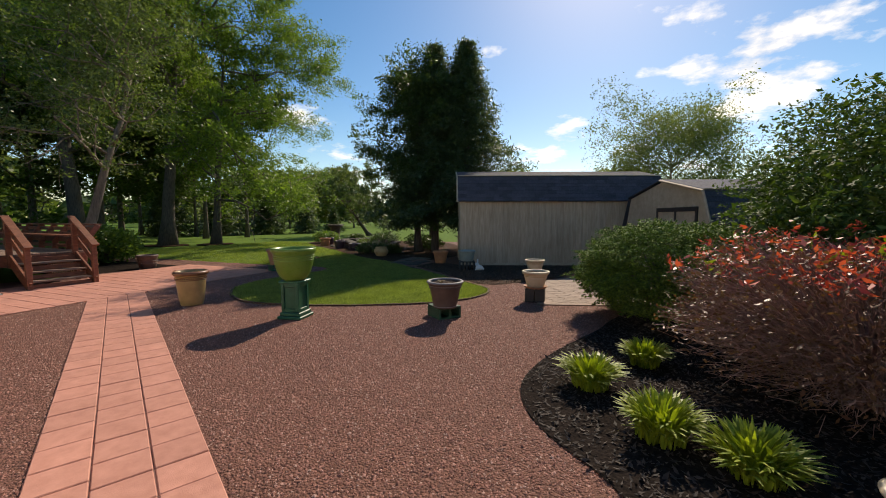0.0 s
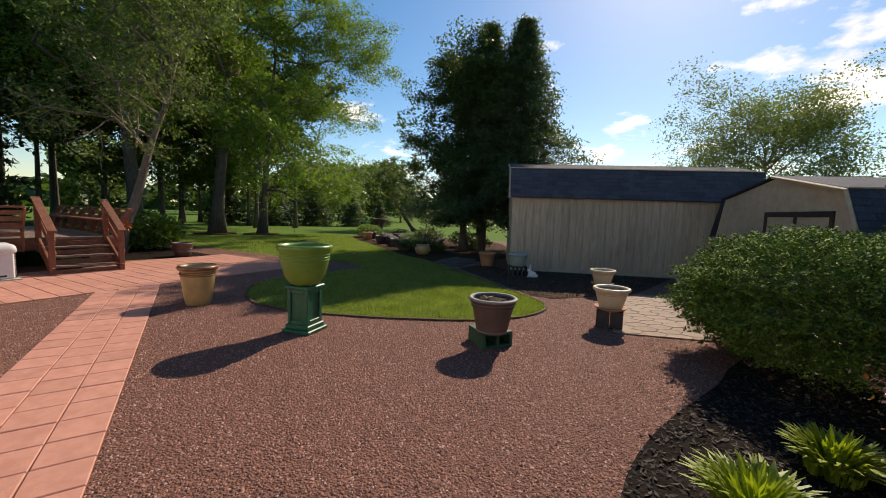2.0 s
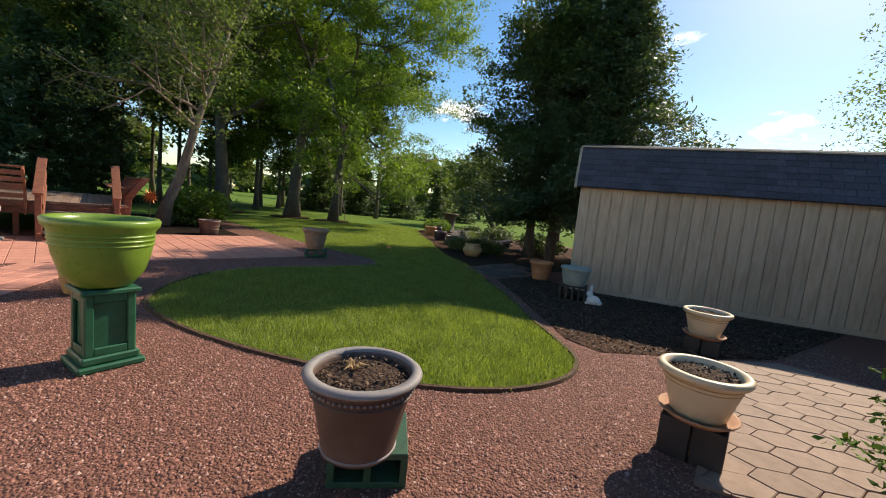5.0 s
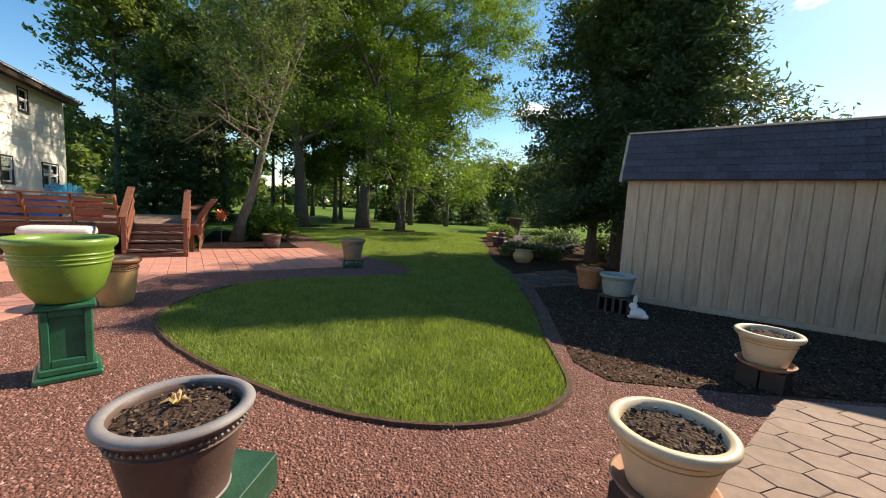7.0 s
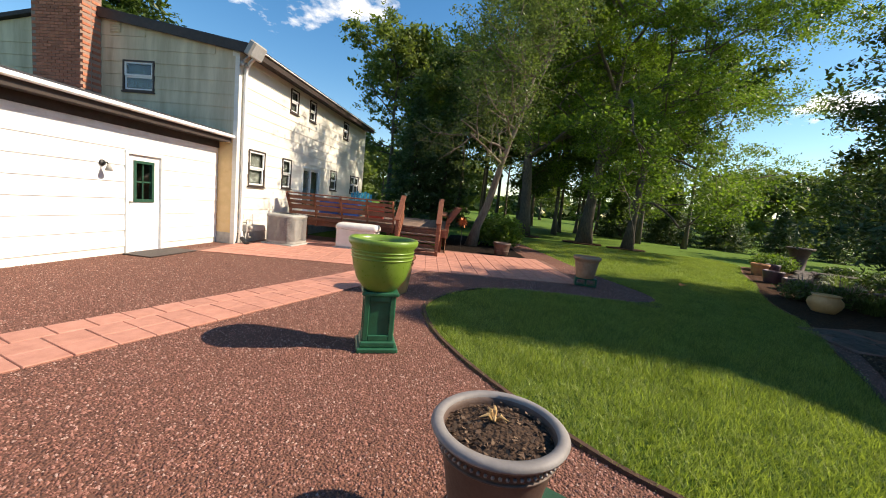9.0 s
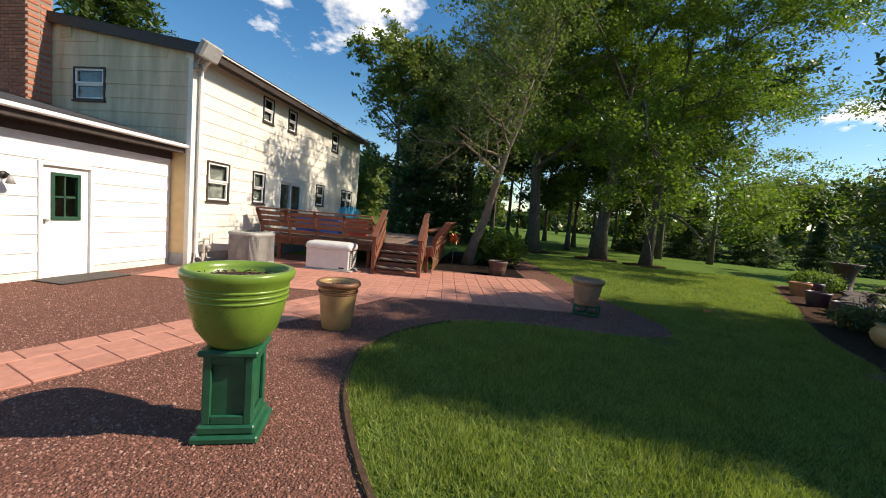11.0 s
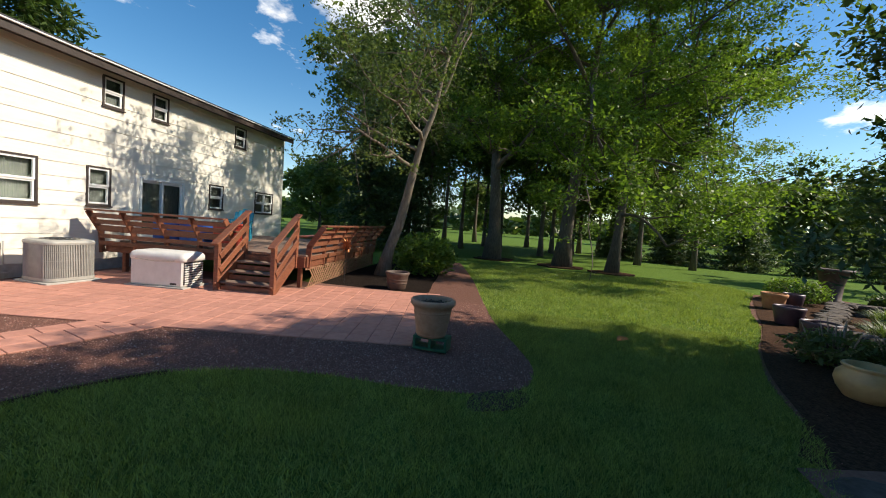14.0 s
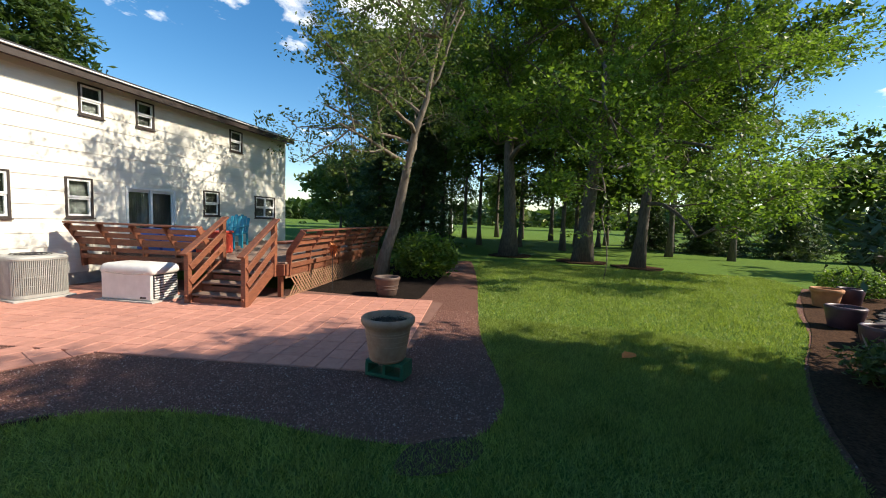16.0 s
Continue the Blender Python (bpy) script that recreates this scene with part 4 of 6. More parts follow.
    tube(bm, [(CORNER_X - 0.12, FRONT_Y + 0.14, 0.16), (CORNER_X - 0.05, FRONT_Y + 0.34, 0.035)], [0.055, 0.055], 8)
    part("drain_boot", bm, "black", roof, "black drain pipe")
    # chimney of brick on the gable end
    ch = part("chimney", boxes((CORNER_X, -5.6, 2.6, CORNER_X + 0.52, -4.3, 7.2)), "mortar")
    tagged(ch, "broad red brick chimney against the gable end", "chimney", kind="structure")
    bm = bmesh.new()
    box(bm, -0.101, -0.012, 0, 0.101, 0.012, 0.064, bevel=0.003)
    brick = mesh_of(bm, "brick", "brick")
    for k in range(52):
        z = 3.25 + k * 0.073
        off = 0.105 * (k % 2)
        for i in range(6):
            shared("brick", brick, ch, pose(CORNER_X + 0.522, -5.48 + off + i * 0.212, z, 0, 0, 90))
        if k % 2:
            for i in range(2):
                shared("brick", brick, ch, pose(CORNER_X + 0.14 + i * 0.24, -4.298, z, 0, 0, 0))


def build_garage():
    y, x0, x1 = -1.08, CORNER_X + 0.02, 9.0
    door = (-7.6, -6.75, -0.05, 1.95)
    wall = part("wall_garage", boxes(*[(a, y - 0.18, c, b, y, d) for a, b, c, d in cells(x0, x1, -0.1, 2.75, [door])]), "siding")
    tagged(wall, "low garage wall of white lap siding in full sun", "wall", kind="structure")
    siding(wall, "y", y, x0, x1, 0.14, 2.6, [door], 0.305, "white", 1)
    back = part("wall_garage_back", boxes((x0, -8.2, -0.1, x1, -8.0, 2.75), (x1, -8.2, -0.1, x1 + 0.18, y, 2.75)), "siding")
    tagged(back, "far walls of the garage", "wall", kind="structure")
    roof = base("garage_roof", pose(0, 0, 0), "low shingled garage roof with a white gutter", "roof", kind="structure")
    zf = 2.66
    roof_slab("roof_slope", [(x0, y + 0.36, zf), (x1 + 0.3, y + 0.36, zf), (x1 + 0.3, -5.2, zf + 0.86), (x0, -5.2, zf + 0.86)], 0.08, "roofing", roof)
    roof_slab("roof_slope", [(x0, -5.2, zf + 0.86), (x1 + 0.3, -5.2, zf + 0.86), (x1 + 0.3, -8.6, zf), (x0, -8.6, zf)], 0.08, "roofing", roof)
    part("soffit", boxes((x0, y + 0.02, zf - 0.14, x1, y + 0.33, zf - 0.1)), "fascia", roof)
    part("fascia", boxes((x0, y + 0.33, zf - 0.15, x1 + 0.3, y + 0.36, zf + 0.04)), "fascia", roof)
    part("frieze", boxes((x0, y + 0.018, zf - 0.3, x1, y + 0.04, zf - 0.14)), "fascia", roof)
    part("gutter", boxes((x0 - 0.02, y + 0.362, zf - 0.04, x1 + 0.3, y + 0.46, zf + 0.04), bevel=0.02), "white", roof, "white aluminium gutter")
    # door with a small window
    d0, d1, b0, b1 = door
    dr = base("door_1", pose(0, 0, 0), "closed white garage door with a small green-framed window", "door", kind="structure")
    part("door_frame", boxes((d0, y - 0.12, b0, d0 + 0.06, y + 0.035, b1), (d1 - 0.06, y - 0.12, b0, d1, y + 0.035, b1), (d0 + 0.06, y - 0.12, b1 - 0.06, d1 - 0.06, y + 0.035, b1)), "white", dr)
    w = (d0 + 0.2, d1 - 0.2, 0.98, 1.78)
    part("door_leaf", boxes(*[(a, y - 0.06, c, b, y - 0.015, d) for a, b, c, d in cells(d0 + 0.06, d1 - 0.06, b0, b1 - 0.06, [w])]), "white", dr)
    part("window_trim", boxes((w[0], y - 0.06, w[2], w[0] + 0.05, y + 0.005, w[3]), (w[1] - 0.05, y - 0.06, w[2], w[1], y + 0.005, w[3]), (w[0] + 0.05, y - 0.06, w[2], w[1] - 0.05, y + 0.005, w[2] + 0.06), (w[0] + 0.05, y - 0.06, w[3] - 0.05, w[1] - 0.05, y + 0.005, w[3])), "green_door", dr, "green window trim")
    part("muntin", boxes((w[0] + 0.05, y - 0.05, 1.36, w[1] - 0.05, y - 0.03, 1.39), ((w[0] + w[1]) / 2 - 0.012, y - 0.05, w[2] + 0.06, (w[0] + w[1]) / 2 + 0.012, y - 0.03, w[3] - 0.05)), "green_door", dr)
    pane = part("pane", boxes((w[0] + 0.05, y - 0.042, w[2] + 0.06, w[1] - 0.05, y - 0.038, w[3] - 0.05)), "glass", dr)
    pane.visible_shadow = False
    bm = lathe([(0, 0), (0.022, 0), (0.012, 0.02), (0.028, 0.05), (0.02, 0.07), (0, 0.075)], 16)
    part("door_knob", bm, "ac", dr, "steel knob", True, pose(d1 - 0.11, y - 0.015, 0.98, -90))
    mat = part("doormat", boxes((-7.75, y + 0.1, 0.002, -6.6, y + 0.7, 0.025), bevel=0.008), "fascia")
    tagged(mat, "dark brown doormat before the garage door", "doormat")
    lamp = base("wall_lamp", pose(-6.32, y + 0.016, 1.66), "small bulb-shaped wall lamp beside the garage door", "lamp")
    part("backplate", lathe([(0, 0), (0.06, 0), (0.05, 0.02), (0, 0.025)], 18), "black", lamp, "", True, pose(0, 0, 0, -90))
    part("arm", tube(bmesh.new(), [(0, 0.02, 0), (0, 0.09, 0.02), (0, 0.13, -0.02)], [0.012] * 3), "black", lamp)
    part("shade", lathe([(0, 0.03), (0.02, 0.02), (0.06, -0.1), (0.055, -0.1), (0, 0.0)], 18), "ac", lamp, "", True, pose(0, 0.13, -0.03))


# ---- sheds ----
SHED = pose(-4.85, 12.1, 0, 0, 0, 30)


def build_shed(name, s0, s1, f, label, window=False, r1=0.3, r2=1.6, eave=2.2, kink=3.0, ridge=3.3):
    """A gambrel shed along s; its long wall faces forward (local -y)."""
    shed = base(name, SHED, label, "shed")
    depth = 2 * r2
    # boards of the long wall
    bw = 0.205
    n = int(round((s1 - s0) / bw))
    wall = part("wall", boxes((s0, -f + 0.02, 0.0, s1, -f + 0.08, eave + 0.05), (s0, -f + depth - 0.06, 0, s1, -f + depth, eave + 0.05)), "shed_board", shed)
    bm = boxes((0.0, -0.022, 0.09, bw - 0.012, 0.0, eave + 0.02), bevel=0.003)
    board = mesh_of(bm, "board", "shed_board")
    for i in range(n):
        shared("board", board, wall, pose(s0 + i * bw, -f + 0.02, 0))
    part("skirt", boxes((s0 - 0.02, -f - 0.02, 0.0, s1, -f + 0.02, 0.09)), "shed_trim", shed)
    # gable ends
    for s in (s0, s1 - 0.05):
        bm = bmesh.new()
        prof = [(-f + 0.02, 0.0), (-f + 0.02, eave), (-f + r1, kink - 0.02), (-f + r2, ridge - 0.03), (-f + depth - r1, kink - 0.02), (-f + depth - 0.02, eave), (-f + depth - 0.02, 0.0)]
        a = [bm.verts.new((s - 0.003, y, z)) for y, z in prof]
        b = [bm.verts.new((s + 0.05, y, z)) for y, z in prof]
        bm.faces.new(a), bm.faces.new(b[::-1])
        for i in range(len(prof)):
            j = (i + 1) % len(prof)
            bm.faces.new((a[i], b[i], b[j], a[j]))
        bmesh.ops.recalc_face_normals(bm, faces=bm.faces)
        part("gable_wall", bm, "shed_trim", shed)
    # roof planes
    for m in (1, -1):
        def yy(u):
            return -f + u if m == 1 else -f + depth - u
        for (u0, z0), (u1, z1), nm in (((-0.14, eave - 0.05), (r1, kink), "roof_lower"), ((r1 - 0.05, kink + 0.0), (r2, ridge), "roof_upper")):
            roof_slab(nm, [(s0 - 0.08, yy(u0), z0), (s1 + 0.08, yy(u0), z0), (s1 + 0.08, yy(u1), z1), (s0 - 0.08, yy(u1), z1)], 0.035, "shed_roof", shed)
    # shingle tabs on the steep front slope
    tab = mesh_of(boxes((0.004, 0, 0, 0.296, 0.17, 0.012)), "shingle", "shed_roof")
    slope = math.atan2(kink - eave + 0.05, r1 + 0.14)
    length = math.hypot(kink - eave + 0.05, r1 + 0.14)
    lower = [c for c in shed.children if c.name.startswith("roof_lower")][0]
    rows = int(length / 0.135)
    rng = random.Random(7)
    for r in range(rows):
        x = s0 - 0.08 - (0.15 if r % 2 else 0.0)
        while x < s1 - 0.15:
            d = r * 0.135
            y0, z0 = -f - 0.14 + d * math.cos(slope) - 0.036 * math.sin(slope), eave - 0.05 + d * math.sin(slope) + 0.036 * math.cos(slope)
            shared("shingle", tab, lower, pose(max(x, s0 - 0.085), y0, z0, math.degrees(slope) - 3.5 + rng.uniform(-0.6, 0.6), 0, 0))
            x += 0.3
    part("drip_edge", boxes((s0 - 0.1, -f + r1 - 0.07, kink + 0.03, s1 + 0.1, -f + r1 - 0.045, kink + 0.055)), "shed_trim", shed, "pale drip edge")
    bm = bmesh.new()
    for (u0, z0), (u1, z1) in (((-0.15, eave - 0.06), (r1 - 0.02, kink)), ((r1 - 0.02, kink), (r2, ridge))):
        tube(bm, [(s0 - 0.1, -f + u0, z0), (s0 - 0.1, -f + u1, z1)], [0.035, 0.035], 4)
    part("rake_trim", bm, "shed_trim", shed)
    if window:
        w = part("window_frame", boxes((s0 - 0.035, -f + 0.55, 1.1, s0 - 0.004, -f + 0.63, 1.87), (s0 - 0.035, -f + 2.24, 1.1, s0 - 0.004, -f + 2.32, 1.87), (s0 - 0.035, -f + 0.63, 1.76, s0 - 0.004, -f + 2.24, 1.87), (s0 - 0.035, -f + 1.4, 1.1, s0 - 0.004, -f + 1.47, 1.76), (s0 - 0.035, -f + 0.63, 1.02, s0 - 0.004, -f + 2.24, 1.1)), "fascia", shed, "dark brown window frame")
        for a in (0.63, 1.47):
            part("shutter", boxes((s0 - 0.016, -f + a, 1.1, s0 - 0.004, -f + a + 0.77, 1.76)), "shed_trim", w, "tan board behind the frame")
    return shed


# ---- deck ----
DZ, DX, DY = 0.76, -12.3, 4.5
DECK = pose(-11.6, -0.36, 0, 0, 0, 5.4) @ pose(12.3, 0.4, 0)


def plank(name, parent, material, a, b, w, t, up=(0, 0, 1)):
    """A straight board from a to b, w wide along up, t thick."""
    a, b, up = Vector(a), Vector(b), Vector(up)
    d = (b - a)
    L = d.length
    d.normalize()
    s = d.cross(up).normalized()
    u = s.cross(d).normalized()
    m = Matrix((d, s, u)).transposed().to_4x4()
    m.translation = a
    bm = bmesh.new()
    box(bm, 0, -t / 2, -w / 2, L, t / 2, w / 2, bevel=min(0.005, t * 0.2), m=m)
    return part(name, bm, material, parent)


def build_deck():
    deck = base("deck", DECK, "raised deck of red-brown stained wood with slanted bench rails", "deck")
    far = -18.2
    n = int(DY / 0.145)
    for i in range(n):
        y = 0.02 + i * 0.145
        plank("deck_board", deck, "deck_grey", (far, y + 0.07, DZ - 0.02), (DX, y + 0.07, DZ - 0.02), 0.04, 0.138)
    for a, b in (((DX + 0.02, -0.3, DZ - 0.16), (DX + 0.02, DY, DZ - 0.16)), ((far, DY + 0.02, DZ - 0.16), (DX, DY + 0.02, DZ - 0.16))):
        plank("rim_joist", deck, "deck", a, b, 0.24, 0.04)
    for y in (0.1, 1.3, 2.7, 4.35):
        plank("post", deck, "deck", (DX - 0.08, y, -0.02), (DX - 0.08, y, DZ - 0.05), 0.09, 0.09, (1, 0, 0))
    for x in (-14.3, -16.3, -18.3):
        plank("post", deck, "deck", (x, DY - 0.06, -0.02), (x, DY - 0.06, DZ - 0.05), 0.09, 0.09, (1, 0, 0))
    # slanted bench backs: uprights lean outwards, boards run between them

    def bench(p0, p1, out, count):
        p0, p1, out = Vector(p0), Vector(p1), Vector(out)
        for i in range(count):
            q = p0.lerp(p1, i / (count - 1))
            plank("bench_support", deck, "deck", q + Vector((0, 0, DZ - 0.3)), q + Vector((0, 0, DZ + 0.22)) + out * 0.04, 0.13, 0.04, out)
            plank("bench_support", deck, "deck", q + Vector((0, 0, DZ + 0.17)) + out * 0.02, q + Vector((0, 0, DZ + 0.67)) + out * 0.36, 0.13, 0.04, out)
        for h, o, w in ((-0.07, 0.07, 0.10), (0.09, 0.07, 0.09), (0.27, 0.12, 0.14), (0.42, 0.21, 0.10), (0.56, 0.30, 0.10)):
            plank("rail_board", deck, "deck", p0 + out * o + Vector((0, 0, DZ + h)), p1 + out * o + Vector((0, 0, DZ + h)), w, 0.035)
        plank("cap_rail", deck, "deck", p0 + out * 0.36 + Vector((0, 0, DZ + 0.68)), p1 + out * 0.36 + Vector((0, 0, DZ + 0.68)), 0.04, 0.16)
        plank("bench_seat", deck, "deck", p0 - out * 0.16 + Vector((0, 0, DZ + 0.4)), p1 - out * 0.16 + Vector((0, 0, DZ + 0.4)), 0.04, 0.3)
    bench((DX + 0.05, -0.36, 0), (DX + 0.05, 2.85, 0), (1, 0, 0), 5)
    bench((DX - 0.1, DY, 0), (far, DY, 0), (0, 1, 0), 8)
    # lattice skirt
    sk = part("lattice", boxes((far, DY + 0.0, 0.0, DX, DY + 0.012, 0.03), (far, DY, DZ - 0.34, DX, DY + 0.012, DZ - 0.28)), "lattice", deck, "diamond lattice skirt")
    bm = bmesh.new()
    for k in (1, -1):
        x = far
        while x < DX - 0.5:
            m = pose(x + (0 if k == 1 else 0.45), DY + 0.012 * (k == 1) + 0.004, 0.02, 0, -45 * k if k == 1 else -135, 0)
            box(bm, 0, 0, -0.017, 0.62, 0.008, 0.017, m=m)
            x += 0.115
    part("lath", bm, "lattice", sk)
    # stairs with sloped handrails
    st = base("deck_stairs", DECK, "four wooden steps up to the deck with sloped handrails", "stairs")
    y0, y1 = 3.13, 4.25
    for i in range(4):
        z = DZ * (i + 1) / 4
        x = -11.35 - i * 0.265
        if i < 3:
            for k in (0, 1):
                plank("tread", st, "deck_grey", (x - 0.08 - k * 0.145, y0, z - 0.02), (x - 0.08 - k * 0.145, y1, z - 0.02), 0.04, 0.138)
        plank("riser", st, "deck", (x - 0.03, y0 + 0.02, z - 0.13), (x - 0.03, y1 - 0.02, z - 0.13), 0.1, 0.02)
    for y in (y0 - 0.03, y1 + 0.03):
        plank("stringer", st, "deck", (-11.3, y, 0.06), (DX + 0.05, y, DZ - 0.1), 0.24, 0.045)
        plank("newel", st, "deck", (-11.32, y, -0.01), (-11.32, y, 0.98), 0.095, 0.095, (1, 0, 0))
        plank("newel", st, "deck", (DX + 0.05, y, DZ - 0.3), (DX + 0.05, y, 1.6), 0.095, 0.095, (1, 0, 0))
        plank("handrail", st, "deck", (-11.2, y, 0.95), (DX - 0.05, y, 1.66), 0.04, 0.15)
        for h in (0.42, 0.7):
            plank("rail_board", st, "deck", (-11.32, y + 0.055, h), (DX + 0.05, y + 0.055, h + 0.66), 0.13, 0.03)


# ---- trees and shrubs ----
def grow(rng, p, d, length, radius, depth, spread, lines, tips, upward=0.25, forks=3):
    """A limb that bends, thins and forks; its line and its leaf-bearing points are noted."""
    pts, n = [p], 5
    for i in range(n):
        d = (d + Vector(rng.normal(0, 0.16, 3)) + Vector((0, 0, upward * 0.12))).normalized()
        p = p + d * (length / n)
        pts.append(p)
    lines.append((pts, [radius * (1 - 0.55 * i / n) for i in range(n + 1)], depth))
    if depth <= 1:
        tips.extend(pts[2:])
    if depth == 0:
        return
    for k in range(forks):
        t = rng.integers(2, n + 1)
        side = Vector(rng.normal(0, 1, 3))
        side = (side - d * side.dot(d)).normalized()
        dd = (d * (1 - spread) + side * spread + Vector((0, 0, upward * 0.2))).normalized()
        grow(rng, pts[t], dd, length * rng.uniform(0.5, 0.75), radius * 0.5, depth - 1, spread, lines, tips, upward, forks)


def make_tree(name, at, height, radius, crown_low, leaves, leaf_size, material, seed, label, category="tree", trunk_r=0.3, lean=(0, 0), bark="bark", limbs=11, shape="round",
              clump=0.55, offset=(0, 0), depth=2, group="", droop=0.0, kind=""):
    rng = np.random.default_rng(seed)
    tree = base(name, pose(*at), label, category, group, kind)
    lines, tips = [], []
    top = height * (0.72 if shape == "round" else 0.97)
    trunk = []
    for i in range(9):
        t = i / 8
        trunk.append(Vector((lean[0] * t + 0.12 * trunk_r * rng.normal(), lean[1] * t + 0.12 * trunk_r * rng.normal(), -0.05 + top * t)))
    radii = [trunk_r * (1.5 if i == 0 else 1.0) * (1 - 0.8 * i / 8) for i in range(9)]
    for k in range(limbs):
        t = crown_low / height + (0.95 - crown_low / height) * (k + rng.uniform(0, 1)) / limbs
        z = min(t * height, top * 0.98)
        f = z / top * 8
        i = min(int(f), 7)
        p = trunk[i].lerp(trunk[i + 1], f - i)
        a = k * 2.4 + rng.uniform(-0.4, 0.4)
        hgt = (z - crown_low) / max(height - crown_low, 0.1)
        reach = radius * (math.sqrt(max(1 - (hgt * 1.1 - 0.35) ** 2 * 1.2, 0.1)) if shape == "round" else max(1.0 - hgt, 0.06))
        up = (0.25 + 0.8 * hgt - droop) if shape == "round" else 0.0 - 0.12 * (1 - hgt)
        d = Vector((math.cos(a), math.sin(a), up)).normalized()
        d = (d * reach + Vector((*offset, 0)) * (1 - 0.5 * hgt)).normalized()
        grow(rng, p, d, reach * rng.uniform(0.62, 0.9), trunk_r * 0.36 * (1 - 0.6 * hgt), depth if shape == "round" else 1, 0.62 if shape == "round" else 0.5, lines, tips, 0.25 - droop if shape == "round" else -0.15)
    bm = bmesh.new()
    tube(bm, trunk, radii, 14)
    for pts, rr, dep in lines:
        if max(rr) > 0.012:
            tube(bm, pts, rr, 6 if dep > 1 else 4)
    part("trunk", bm, bark, tree, "", True)
    t = np.array([tuple(q) for q in tips])
    k = rng.integers(0, len(t), leaves)
    spread = clump * np.array([1, 1, 0.6])
    # gather the leaves in clumps so that gaps stay between them
    sub = rng.normal(0, 1, (len(t), 3)) * spread * 0.75
    c = t[k] + sub[k] + rng.normal(0, 1, (leaves, 3)) * spread * 0.36
    c = c[(c[:, 2] > crown_low * 0.55)]
    crown = new("crown", leaf_mesh("crown", c, leaf_size, material, rng, 0.5 if shape == "round" else 0.32, 0.5))
    crown.parent = tree
    return tree


def make_conifer(name, at, height, radius, low, leaves, leaf_size, material, seed, label, group=""):
    """Whorls of drooping boughs that shorten towards the tip."""
    rng = np.random.default_rng(seed)
    tree = base(name, pose(*at), label, "tree", group)
    bm = bmesh.new()
    tube(bm, [(0, 0, -0.05), (0.05, 0, height * 0.4), (0, 0.05, height)], [height * 0.02, height * 0.013, 0.02], 10)
    pts = []
    z = low
    while z < height - 0.15:
        f = (height - z) / (height - low)
        reach = radius * (f ** 0.95) * rng.uniform(0.75, 1.1) + 0.08
        n = 7
        a0 = rng.uniform(0, 6.28)
        for k in range(n):
            a = a0 + 6.283 * k / n + rng.uniform(-0.25, 0.25)
            rr = reach * rng.uniform(0.65, 1.1)
            line = []
            for i in range(6):
                s = i / 5
                line.append((math.cos(a) * rr * s, math.sin(a) * rr * s, z + rr * (0.12 * s - 0.34 * s * s + 0.10 * s ** 3)))
            tube(bm, line, [0.03 * f + 0.008, 0.006], 4)
            for i in range(1, 6):
                pts.append((*line[i], i / 5 * rr))
        z += 0.42 * (0.6 + 0.6 * f)
    part("trunk", bm, "bark", tree, "", True)
    p = np.array(pts)
    k = rng.choice(len(p), leaves, p=(p[:, 3] + 0.25) / (p[:, 3] + 0.25).sum())
    c = p[k, :3] + rng.normal(0, 1, (leaves, 3)) * np.array([0.24, 0.24, 0.13]) * (0.5 + 0.5 * p[k, 3:4] / radius) * radius / 2.6
    crown = new("crown", leaf_mesh("crown", c, leaf_size, material, rng, 0.3, 0.6))
    crown.parent = tree
    return tree


